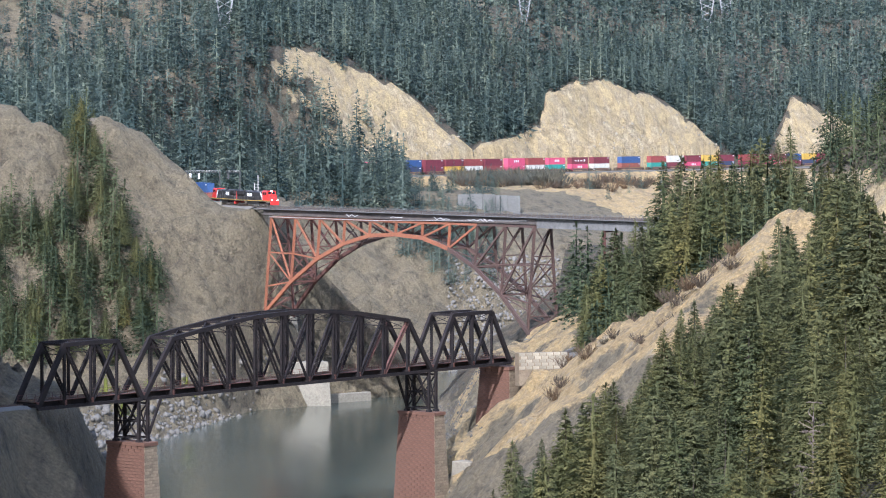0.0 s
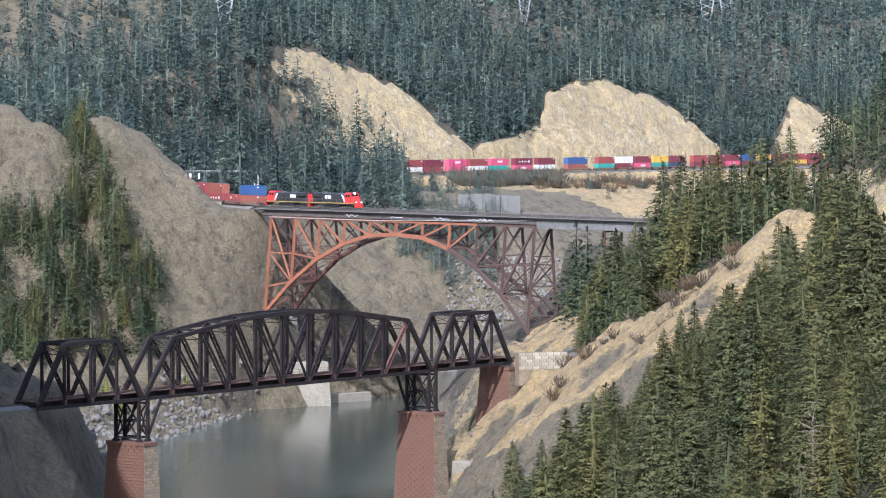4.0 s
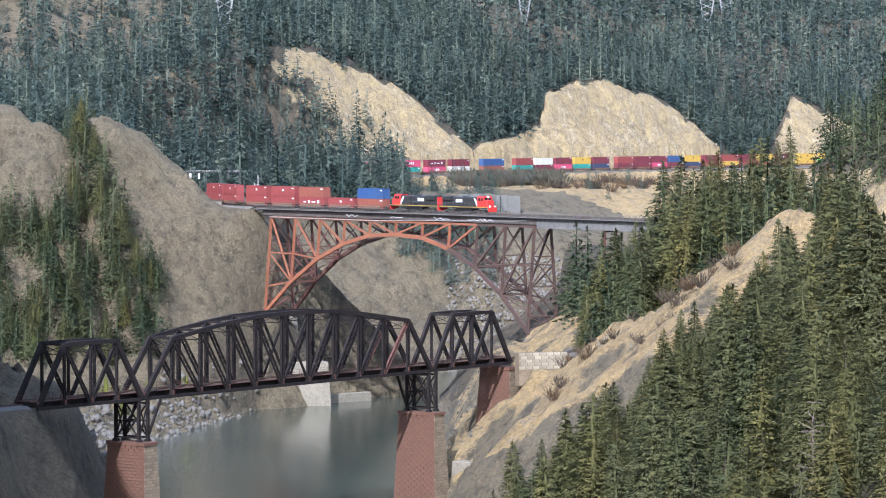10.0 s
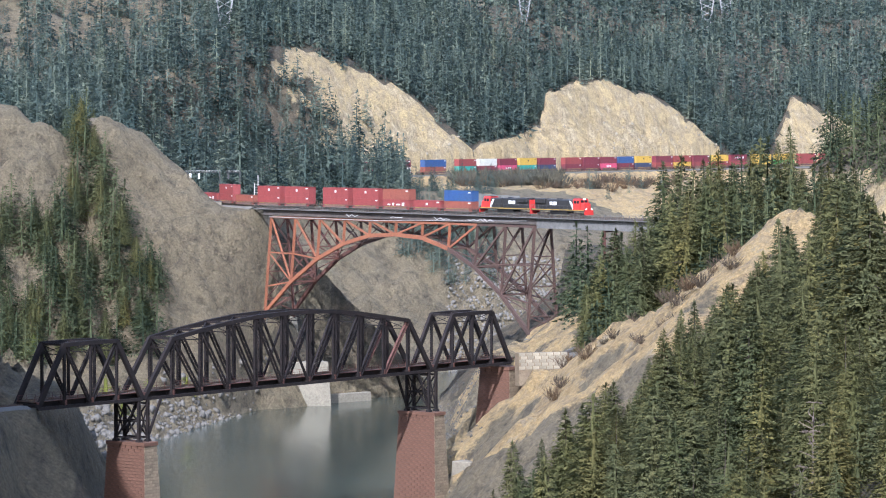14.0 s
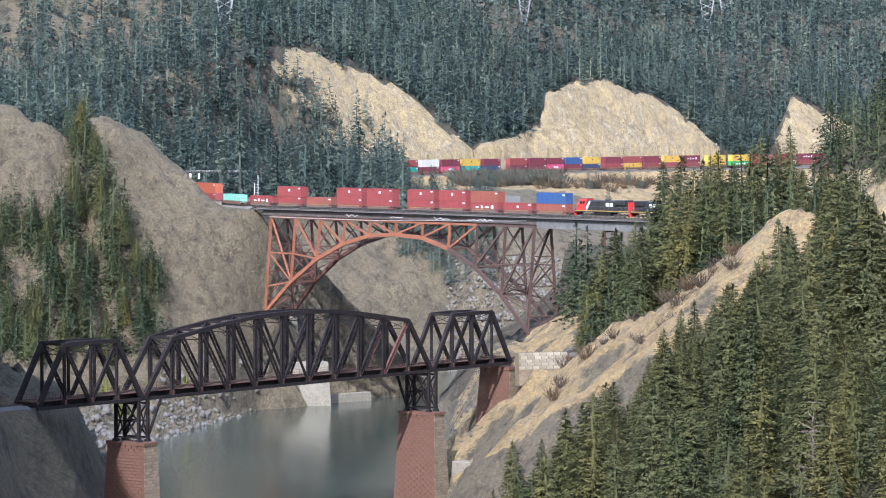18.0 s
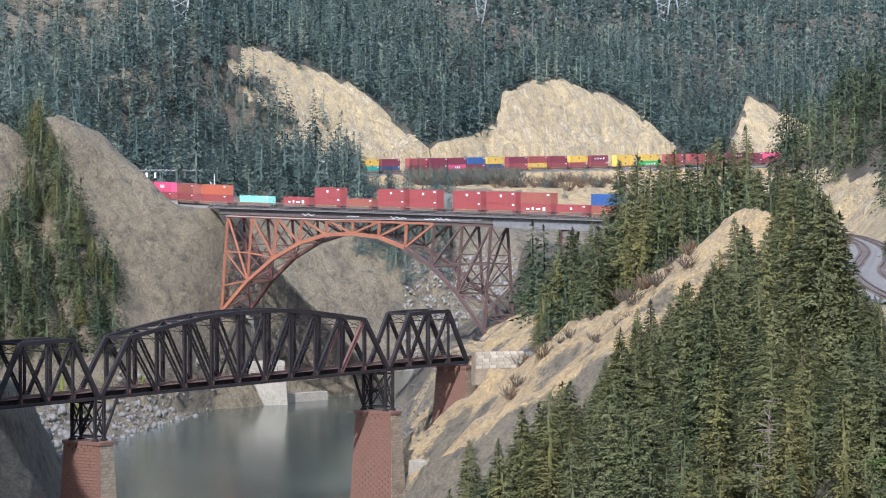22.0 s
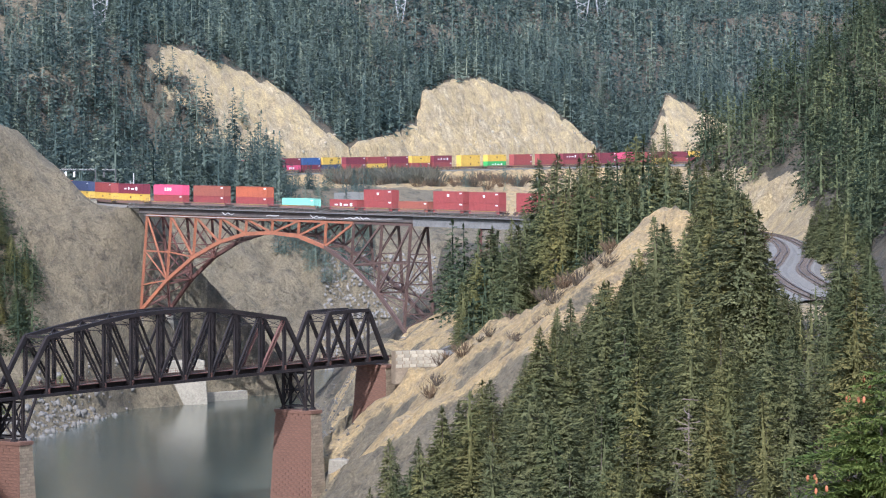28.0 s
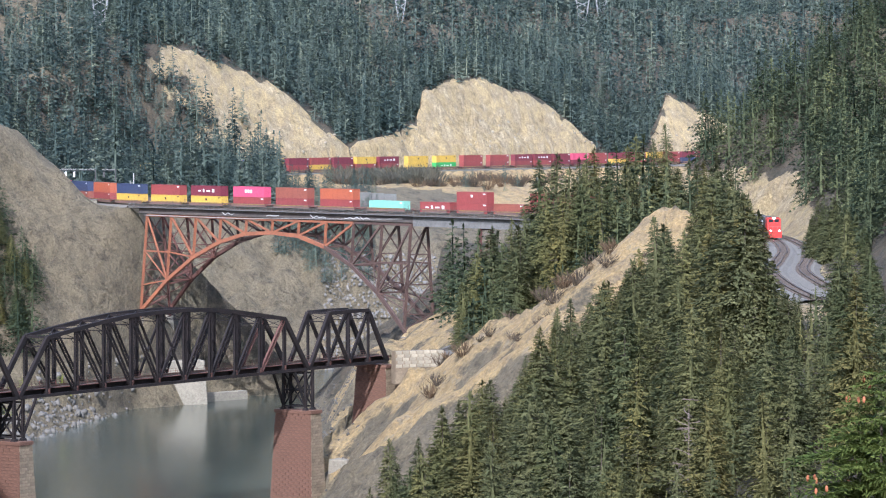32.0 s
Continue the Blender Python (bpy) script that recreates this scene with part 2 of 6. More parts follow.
rng = np.random.default_rng(7)
WAVES = [(rng.normal(size=2) / wl * 2 * np.pi, rng.uniform(0, 6.28), wl) for wl in (170, 120, 85, 60, 44, 31, 22, 16, 11.5, 8.2, 6) for _ in range(3)]


def rough(px, py, lo, hi):
    """Uneven ground: the sum of waves between two lengths, about 1 high."""
    v = 0
    for k, ph, wl in WAVES:
        if lo <= wl <= hi:
            v = v + np.sin(px * k[0] + py * k[1] + ph + 1.3 * np.sin(py * k[0] * 0.7 - px * k[1] * 0.6 + ph)) * wl / hi
    return v * 0.35


LEFT_WATER = np.array([(-120, 300, 0), (-90, 480, 0), (-70, 600, 0), (-66, 680, 0), (-66, 754, 0), (-74, 830, 0), (-72, 892, 0), (-58, 955, 0),
                       (-51, 1000, 0), (-33, 1030, 0), (-22, 1069, 0), (-20, 1120, 0), (20, 1150, 0), (90, 1200, 0), (220, 1320, 0), (420, 1520, 0)], float)
RIGHT_WATER = np.array([(-80, 300, 0), (-40, 480, 0), (-15, 620, 0), (-6, 754, 0), (-5, 900, 0), (-3, 1042, 0), (12, 1085, 0), (60, 1110, 0),
                        (150, 1170, 0), (280, 1290, 0), (480, 1480, 0)], float)
FAR_TRACK = TRACK[:TRACK_S0:12]
NEAR_TRACK = TRACK[TRACK_S0 + 178::8]


def rise(u, pts):
    return np.interp(u, [p[0] for p in pts], [p[1] for p in pts])


# height of the bare earth scars above the far railway, along its line (metres from the abutment backwards)
SCARS = [(150, 20), (200, 30), (259, 41), (282, 44), (302, 47), (316, 49.5), (329, 52.5), (336, 53), (351, 50.5), (371, 46.5), (389, 41), (404, 37.5), (420, 31),
         (431, 25), (443, 18.5), (452, 14), (461, 9), (466, 11.5), (478, 13), (486, 14.5), (498, 17), (505, 20), (509, 18.5), (512, 35), (521, 37),
         (531, 39), (553, 40), (561, 38.5), (572, 35), (593, 33), (602, 30), (616, 25), (630, 19), (639, 14), (650, 10), (658, 5), (688, 4),
         (703, 15), (711, 34.5), (729, 31), (745, 27), (761, 23), (771, 19), (782, 14.5), (791, 7), (822, 4), (900, 5)]


def scar_height(a):
    return rise(a, SCARS)


def land(px, py):
    """Height of the ground and its kinds (bare earth, dry grass, rock)."""
    dl, _, al = distance_to(px, py, LEFT_WATER)
    dr, _, ar = distance_to(px, py, RIGHT_WATER)
    on_left = side_of(px, py, LEFT_WATER)
    on_right = ~side_of(px, py, RIGHT_WATER)
    dt, zt, at = distance_to(px, py, FAR_TRACK)
    at = len(TRACK[:TRACK_S0]) - at
    beyond = ~side_of(px, py, FAR_TRACK)          # away from the river
    dn, zn, an = distance_to(px, py, NEAR_TRACK)
    uphill = side_of(px, py, NEAR_TRACK)          # right of the near railway, seen from the camera
    # left bank: boulders, then the cliff, then a bench at the railway's height
    tall = rise(px, [(-160, 92), (-131, 90), (-126, 88), (-121, 82), (-117, 83), (-113, 87), (-106, 86), (-99, 84.5), (-95, 83.5), (-89, 80), (-86, 76), (-81, 71), (-77, 68.5), (-74, 64.5),
                     (-71.5, 61.5), (-67, 59), (-61, 57), (-52, 56), (-40, 52), (-20, 44), (0, 40), (200, 45)])
    tall = tall + rough(px, py, 6, 22) * 0.8
    cliff = rise(dl, [(0, -2), (13, 5), (21, 10), (30, 34), (40, 62), (50, 84), (60, 95), (80, 104)])
    shore = rise(dl, [(0, -2), (12, 6), (22, 14), (60, 40), (120, 60)])
    w = np.clip((py - 1070) / 60, 0, 1)
    # a tilted slab that looks down the valley, steeper towards the bridge
    flat = rise(dl, [(0, -2), (13, 5), (25, 10), (60, 19), (120, 24)])
    slab = 22 + (py - rise(px, [(-130, 936), (-100, 944), (-80, 952), (-65, 973), (-52, 999)])) * rise(px, [(-130, 1.12), (-100, 1.02), (-88, 0.9), (-80, 0.82), (-65, 1.15), (-52, 2.6)])
    slab = np.maximum(flat, slab)
    near_arch = np.clip((px + 54) / 8, 0, 1)
    cliff = cliff * near_arch + slab * (1 - near_arch)
    bank = (1 - w) * cliff + w * shore
    behind = np.clip((py - 1040 - 0.5 * (px + 54)) / 18, 0, 1)
    bench = 57.5 + rough(px, py, 16, 60) * 1.5
    crest = np.where(behind > 0, tall + (bench - tall) * behind, tall)
    left = np.minimum(bank, np.maximum(crest, np.minimum(bench, 58)))
    near_left = np.clip((760 - py) / 60, 0, 1)
    steep = rise(dl, [(0, -2), (4, 8), (11, 29), (24, 31), (34, 44), (90, 95)])
    left = (1 - near_left) * left + near_left * steep
    # steep wall out of view on the left, added to shade the near rock
    left = left + np.clip(-0.137 * py - px - 1.0, 0, 18) * 5.0 * np.clip((655 - py) / 22, 0, 1)
    low = np.clip((crest - left) / 12, 0.15, 1)
    crag = (np.abs(rough(px + 9 * rough(px, py, 16, 44), py, 8, 44)) * 5.0 - 2.0) * low
    # slabs between joints that climb towards the bridge
    ledge = (left - 0.5 * px + 0.12 * py) / 8.5 + rough(px, py, 16, 60) * 0.75
    ledge = (np.floor(ledge) + np.clip((ledge - np.floor(ledge)) * 1.6, 0, 1) - ledge) * 4.5 * low
    gully, _, _ = distance_to(px, py, np.array([(-120, 1035, 0), (-113, 1010, 0), (-105, 985, 0), (-99, 965, 0), (-92, 948, 0)], float))
    left = left - 8 * np.exp(-(gully / 5.0) ** 2) * np.clip((py - 935) / 20, 0, 1)
    left = left + (rough(px, py, 6, 16) * 2.2 * low + crag + ledge) * np.clip(dl / 22, 0, 1) * np.clip((dt - 7) / 10, 0, 1) * (1 - 0.3 * near_left) * (1 - (0.25 + 0.55 * np.clip((px + 12) / 15 + (left - 36) / 8, 0, 1)) * np.clip((py - 1100) / 60, 0, 1))
    # beyond the far railway: scars, then a wooded terrace and the mountain
    lean = at - (0.73 + 0.00115 * at) * dt           # the gullies run slantwise up the slope
    c = scar_height(lean) + rough(px, py, 8, 31) * 1.3
    run = c / 1.05
    hill = zt - 0.8 + np.minimum(np.clip(dt - 5, 0, None) * 1.05, c) + np.clip(dt - 5 - run, 0, None) * 0.13 \
        + np.clip(dt - 620, 0, None) * 0.22 + np.clip(dt - 1000, 0, None) * 0.2 + rough(px, py, 60, 170) * 5 * np.clip(dt / 150, 0, 1)
    hill = hill - np.abs(rough(at, dt * 0.12, 6, 22)) * 5.0 * np.clip((dt - 6) / 14, 0, 1) * np.clip((run + 4 - dt) / 10, 0, 1)
    hill = hill + np.clip(-40 - px, 0, 400) * 0.28 * np.clip((dt - 60) / 120, 0, 1)
    hill = np.where(dt < 14, np.minimum(hill, 62), hill)
    wh = np.where(beyond, np.clip((py - 1012) / 45, 0, 1), 0)
    left = left * (1 - wh) + hill * wh
    # right bank: the hillside below and above the near railway, with the spur in front of the upper bridge
    shore_r = rise(dr, [(0, -2), (6, 4), (30, 26), (44, 34), (100, 62), (300, 90)])
    below = zn - 1 - np.clip(dn - 9, 0, None) * 0.74
    above = zn - 1 + np.minimum(np.clip(dn - 9, 0, None) * 1.0, 12 + np.clip(dn - 21, 0, None) * 0.62)
    right = np.where(uphill, above, np.maximum(below, -4))
    ridge, zr, _ = distance_to(px, py, np.array([(-14, 762, -10), (0, 764, 8), (9, 766, 16), (18, 764, 23), (26, 757, 29), (35, 746, 36.5), (47, 730, 44), (57, 715, 53.5), (70, 701, 65),
                                                 (79, 690, 64), (88, 670, 58)], float))
    right = np.maximum(right, zr - ridge * 0.72)
    far_right = np.clip((py - 770) / 60, 0, 1)
    right = np.where(uphill, right, np.where(py > 800, np.minimum(right, np.maximum(shore_r + 3, 60 - 34 * far_right)), right))
    right = np.where(uphill, right, np.maximum(right, np.minimum(shore_r, 46) * far_right))
    right = right + np.clip(py - 950, 0, None) * 0.07 * np.clip((dr - 60) / 100, 0, 1)
    right = np.minimum(right, 44 + 200 * np.clip((890 + 1.2 * (px - 60) - py) / 60, 0, 1) + np.clip(px - 0.17 * py, 0, None) * 0.5)
    right = np.minimum(right, shore_r + 1.5 + np.clip((px - 0.034 * py) / 12, 0, 1) * 60 + np.clip((885 - py) / 20, 0, 1) * 60)
    right = right + rough(px, py, 6, 22) * 1.6 * np.clip(dn / 12 - 0.6, 0, 1)
    z = np.where(on_left, left, np.where(on_right, np.minimum(right, rise(dr, [(0, -2), (5, 3), (40, 70), (60, 300), (9000, 3000)])), -4 - np.minimum(dl, dr) * 0.1))
    # the camera's knoll
    eye = np.hypot(px, py)
    z = np.maximum(z, np.where(py < 330, 81.4 - np.clip(eye - 6, 0, None) * 0.36, -10))
    z = np.where((py < 60) & (np.abs(px) < 400), np.maximum(z, 81.4 - np.clip(eye - 6, 0, None) * 0.36), z)
    # rock under the feet and the end of the upper bridge
    for fx, fy, fz, fall in ((-54.0, 1003.0, 25.5, 1.9), (-45.5, 1009.0, 25.5, 3.6), (-57.0, 1014.0, 56.5, 3.2), (20.5, 756.0, 28.4, 1.0), (26.5, 757.0, 29.2, 0.9)):
        z = np.maximum(z, fz - np.clip(np.hypot(px - fx, py - fy) - 4.5 * (fz > 50), 0, None) * fall + rough(px, py, 6, 16) * 1.2)
    # benches for the tracks
    for line, wide in ((FAR_TRACK, 4.5), (NEAR_TRACK, 4.5), (SIDING[::8], 4.0), (CP_TRACK_LEFT[::8], 4.0), (CP_TRACK_RIGHT[::8], 3.2)):
        d, h, along = distance_to(px, py, line)
        # past the ends, where the bridges begin, the fill breaks off steeply
        beyond_a = (px - line[0][0]) * (line[0][0] - line[1][0]) + (py - line[0][1]) * (line[0][1] - line[1][1])
        beyond_b = (px - line[-1][0]) * (line[-1][0] - line[-2][0]) + (py - line[-1][1]) * (line[-1][1] - line[-2][1])
        total = np.sum(np.hypot(*np.diff(line[:, :2], axis=0).T))
        over = np.where(along < 0.5, beyond_a / np.hypot(*(line[0] - line[1])[:2]), np.where(along > total - 0.5, beyond_b / np.hypot(*(line[-1] - line[-2])[:2]), 0))
        past = np.clip(over / (d + 0.01) * 2.2, 0, 1)
        fill = h - 0.75 - np.clip(d - wide, 0, None) * (1 + 8 * past)
        z = np.where(d < 60, np.clip(z, np.minimum(fill, h), h - 0.75 + np.clip(d - wide, 0, None) * 1.15 + past * 300), z)
    # kinds of ground
    slope_zone = beyond & (py > 1040)
    sand = np.where(slope_zone & (dt > 4) & (dt < 6 + run * 1.02) & (c > 7.5) & (lean > 333 + np.clip(zt + 50 - z, 0, 60) * 0.36 + 6 * rough(px, py, 8, 31)) & (lean < 795), 1.0, 0.0)
    sand = np.where((sand > 0) & (lean < 356 + (zt + 40 - z) * 0.75) & (z < zt + 40), 0.42 + 0.5 * rough(px, py, 8, 31), sand)
    sand = np.where((sand > 0) & (lean > 686) & (lean < 707), 0.8, sand)
    sand = np.where(~on_left & uphill & (dn > 7) & (dn < 24) & (py > 600) & (px < 0.146 * py), 0.9, sand)
    sand = np.where(((dt < 5) | (dn < 9.5)) & (z > 40), np.where(dn < 9.5, 0.6, 0.35), sand)
    wooded = py < rise(px, [(-20, 490), (10, 535), (30, 570), (50, 600), (65, 628), (76, 652), (90, 690), (140, 700)])
    dry = np.where(on_right & ~uphill & (ridge < 40) & (z < 66) & (z > 6) & ~wooded, rise(ridge, [(0, 0.95), (12, 0.85), (20, 0.55), (40, 0.38)]) + rough(px, py, 8, 44) * 0.5, 0.0)
    dry = np.where(on_right & ~uphill & (py > 765) & (z < 46) & (z > 9), 0.6 + rough(px, py, 11, 44) * 0.5, dry)
    dry = np.where(on_left & ~beyond & (dt > 4) & (dt < 190) & (at > 385) & (z > 40), 1.0, dry)
    rock = np.where(on_left & ~slope_zone, 1.0, 0.0)
    rock = np.where(on_right & ~uphill & (ridge < 120) & ~wooded, 1.0, rock)
    rock = np.where(z < 6, 1.0, rock)
    rock = np.where(slope_zone & (px < -0.07 * py) & (z > 100), 0.62, rock)
    rock = np.where(slope_zone & (px > -0.07 * py) & (dt > run + 20), 0.15 + rough(px, py, 31, 120) * 0.3, rock)
    return z, sand, dry, rock


def ground_at(x, y):
    return float(land(np.array([x], float), np.array([y], float))[0][0])


def steps(stops):
    """Grid lines: (start, step) pairs up to the last value."""
    out = []
    for (a, st), (b, _) in zip(stops[:-1], stops[1:]):
        out.extend(np.arange(a, b, st))
    return np.array(out + [stops[-1][0]], float)


def part(name, bm, mat, parent=None, label=""):
    """Links a bmesh as one mesh object, under its thing."""
    me = bpy.data.meshes.new(name)
    bm.to_mesh(me)
    bm.free()
    me.materials.append(mat)
    ob = new(name, me)
    if parent:
        ob.parent = parent
    if label:
        ob["label"] = label
    return ob


def from_arrays(name, verts, faces, mat, smooth=False):
    me = bpy.data.meshes.new(name)
    me.from_pydata(verts, [], faces) if not isinstance(faces, np.ndarray) else mesh_arrays(me, np.asarray(verts), faces)
    me.materials.append(mat)
    if smooth:
        me.shade_smooth()
    return me


def mesh_arrays(me, verts, faces):
    n, k = faces.shape
    me.vertices.add(len(verts))
    me.vertices.foreach_set("co", np.asarray(verts, np.float32).ravel())
    me.loops.add(n * k)
    me.loops.foreach_set("vertex_index", faces.astype(np.int32).ravel())
    me.polygons.add(n)
    me.polygons.foreach_set("loop_start", np.arange(n, dtype=np.int32) * k)
    me.update(calc_edges=True)


def build_ground():
    gx = steps([(-2600, 160), (-900, 60), (-330, 12), (-190, 4), (-130, 1.9), (135, 5), (220, 10), (420, 40), (900, 160), (2600, 0)])
    gy = steps([(-400, 60), (-40, 12), (380, 5), (560, 3.4), (620, 2.3), (1060, 3.2), (1240, 4), (1560, 6), (1800, 12), (2400, 40), (3000, 120), (4600, 0)])
    px, py = np.meshgrid(gx, gy)
    z, sand, dry, rock = land(px.ravel(), py.ravel())
    v = np.stack([px.ravel(), py.ravel(), z], 1)
    w, h = len(gx), len(gy)
    i = (np.arange(h - 1)[:, None] * w + np.arange(w - 1)[None]).ravel()
    me = from_arrays("ground", v, np.stack([i, i + 1, i + 1 + w, i + w], 1), GROUND, True)
    at = me.color_attributes.new("soil", "FLOAT_COLOR", "POINT")
    at.data.foreach_set("color", np.stack([sand, dry, rock, np.ones_like(z)], 1).astype(np.float32).ravel())
    tagged(new("ground", me), "rocky canyon slopes with pale earth scars and dry grass", "ground", kind="structure")
    bm = bmesh.new()
    for a in ((-1500, -300), (1500, -300), (1500, 2600), (-1500, 2600)):
        bm.verts.new((*a, 0.0))
    bm.faces.new(bm.verts)
    tagged(part("water", bm, WATER), "calm grey-green river water in the canyon", "river", kind="structure")


build_ground()
# ---- bridge building helpers ----
def beam(bm, p, q, w, h, up=(0, 0, 1)):
    """A bar from p to q, w wide across and h deep along up."""
    p, q, up = Vector(p), Vector(q), Vector(up)
    d = (q - p).normalized()
    if abs(d.dot(up)) > 0.98:
        up = Vector((1, 0, 0)) if abs(d.x) < 0.9 else Vector((0, 1, 0))
    side = d.cross(up).normalized()
    top = side.cross(d).normalized()
    vs = [bm.verts.new(e + side * a * w / 2 + top * b * h / 2) for e in (p, q) for a, b in ((-1, -1), (1, -1), (1, 1), (-1, 1))]
    for f in ((3, 2, 1, 0), (4, 5, 6, 7), (0, 1, 5, 4), (1, 2, 6, 5), (2, 3, 7, 6), (3, 0, 4, 7)):
        bm.faces.new([vs[i] for i in f])


def block(bm, lo, hi, taper=0.0):
    """A box, narrowed at the top by taper on each side."""
    (x0, y0, z0), (x1, y1, z1) = lo, hi
    t = taper
    vs = [bm.verts.new(v) for v in ((x0, y0, z0), (x1, y0, z0), (x1, y1, z0), (x0, y1, z0),
                                    (x0 + t, y0 + t, z1), (x1 - t, y0 + t, z1), (x1 - t, y1 - t, z1), (x0 + t, y1 - t, z1))]
    for f in ((3, 2, 1, 0), (4, 5, 6, 7), (0, 1, 5, 4), (1, 2, 6, 5), (2, 3, 7, 6), (3, 0, 4, 7)):
        bm.faces.new([vs[i] for i in f])


def bar_part(name, parent, mat, p, q, w, h, up=(0, 0, 1), label=""):
    bm = bmesh.new()
    beam(bm, p, q, w, h, up)
    return part(name, bm, mat, parent, label)


def laced(name, parent, mat, p, q, w, h, pitch=0.8, bar=0.13):
    """A built-up member: two flange plates joined by zigzag lacing on both faces. w across the bridge, h in the truss's plane."""
    bm = bmesh.new()
    p, q = Vector(p), Vector(q)
    d = (q - p).normalized()
    y = Vector((0, 1, 0))
    u = y.cross(d).normalized()
    for sgn in (-1, 1):
        o = u * sgn * (h / 2 - 0.05)
        beam(bm, p + o, q + o, w, 0.14, u)
    n = max(2, int((q - p).length / pitch))
    for face in (-1, 1):
        for i in range(n):
            a, b = p + (q - p) * (i / n), p + (q - p) * ((i + 1) / n)
            sg = 1 if i % 2 else -1
            beam(bm, a + u * sg * (h / 2 - 0.05) + y * face * (w / 2 - 0.03), b - u * sg * (h / 2 - 0.05) + y * face * (w / 2 - 0.03), bar, 0.03, y)
    return part(name, bm, mat, parent)


def frame_matrix(origin, along, z):
    return Matrix(((along[0], -along[1], 0, origin[0]), (along[1], along[0], 0, origin[1]), (0, 0, 1, z), (0, 0, 0, 1)))


def thing(name, m, label, category, group=""):
    ob = new(name)
    ob.empty_display_size = 0.5
    ob.matrix_world = m
    return tagged(ob, label, category, group)


# ---- the lower bridge: three black through trusses on stone piers ----
CP_W = 5.8


def lower_span(x0, length, panels, heights, pratt, label):
    """One truss span. heights: the top chord over each inner panel point."""
    span = thing("truss_bridge_span", frame_matrix(cp_at(x0), CP_DIR, CP_Z), label, "bridge span", "spans of the lower bridge")
    px = [length * i / panels for i in range(panels + 1)]
    tops = {i + 1: heights[i] for i in range(panels - 1)}
    for y in (0.0, CP_W):
        bar_part("bottom_chord", span, STEEL_BLACK, (0, y, 0.2), (length, y, 0.2), 0.55, 0.6)
        chain = [(px[i], y, tops[i]) for i in range(1, panels)]
        for a, b in zip(chain[:-1], chain[1:]):
            bar_part("top_chord", span, STEEL_BLACK, a, b, 0.7, 0.8)
        bar_part("end_post", span, STEEL_BLACK, (0, y, 0.2), chain[0], 0.7, 0.95)
        bar_part("end_post", span, STEEL_BLACK, (length, y, 0.2), chain[-1], 0.7, 0.95)
        mid = panels / 2
        for i in range(1, panels):
            slim = not pratt
            laced("vertical", span, STEEL_BLACK, (px[i], y, 0.4), (px[i], y, tops[i] - 0.3), 0.5, 0.42 if slim else 0.85, 0.7)
        if pratt:
            for i in range(1, panels - 1):
                down = (px[i], y, tops[i]), (px[i + 1], y, 0.3)
                up = (px[i], y, 0.3), (px[i + 1], y, tops[i + 1])
                if i + 0.5 < mid:
                    laced("diagonal", span, STEEL_BLACK, *down, 0.5, 0.92, 0.75)
                elif i + 0.5 > mid:
                    laced("diagonal", span, STEEL_RUST if i == panels - 2 else STEEL_BLACK, *up, 0.5, 0.92, 0.75)
                else:
                    laced("diagonal", span, STEEL_BLACK, *down, 0.4, 0.35, 0.75)
                    laced("diagonal", span, STEEL_BLACK, *up, 0.4, 0.35, 0.75)
        else:
            for i in range(1, panels - 1):
                ends = ((px[i], y, tops[i]), (px[i + 1], y, 0.3)) if i % 2 else ((px[i], y, 0.3), (px[i + 1], y, tops[i + 1]))
                laced("diagonal", span, STEEL_BLACK, *ends, 0.5, 0.72, 0.75)
    # portals, top laterals and sway frames
    for i in range(1, panels):
        z = tops[i]
        bar_part("top_strut", span, STEEL_BLACK, (px[i], 0, z), (px[i], CP_W, z), 0.35, 0.45)
        bm = bmesh.new()
        beam(bm, (px[i], 0.2, z - 1.9), (px[i], CP_W - 0.2, z - 1.9), 0.16, 0.2)
        beam(bm, (px[i], 0.2, z - 0.2), (px[i], CP_W - 0.2, z - 1.9), 0.1, 0.12)
        beam(bm, (px[i], 0.2, z - 1.9), (px[i], CP_W - 0.2, z - 0.2), 0.1, 0.12)
        beam(bm, (px[i], 0.2, z - 3.1), (px[i], 1.5, z - 1.9), 0.1, 0.12)
        beam(bm, (px[i], CP_W - 0.2, z - 3.1), (px[i], CP_W - 1.5, z - 1.9), 0.1, 0.12)
        part("sway_frame", bm, STEEL_BLACK, span)
        if i < panels - 1:
            for a, b in ((0, CP_W), (CP_W, 0)):
                bar_part("lateral_brace", span, STEEL_BLACK, (px[i], a, z), (px[i + 1], b, tops[i + 1]), 0.16, 0.16)
    # floor
    for i in range(panels + 1):
        bar_part("floor_beam", span, STEEL_BLACK, (px[i], 0.1, 0.55), (px[i], CP_W - 0.1, 0.55), 0.35, 1.1)
        bar_part("bearing_post", span, STEEL_RUST, (px[i] + 0.25, 0.0, 0.5), (px[i] + 0.25, 0.0, 1.5), 0.5, 0.5, (1, 0, 0))
    for y in (1.6, CP_W - 1.6):
        bar_part("stringer", span, STEEL_BLACK, (0, y, 0.75), (length, y, 0.75), 0.4, 1.2)
        bar_part("rail", span, RAIL, (0, y + (0.35 if y < 2 else -0.35) + 0.25, 1.72), (length, y + (0.35 if y < 2 else -0.35) + 0.25, 1.72), 0.08, 0.16)
    n = int(length / 0.62)
    bm = bmesh.new()
    for i in range(n):
        x = (i + 0.5) * length / n
        block(bm, (x - 0.12, 1.0, 1.36), (x + 0.12, CP_W - 1.0, 1.63))
    tagged(part("sleeper", bm, TIMBER, span), kind="stuff")
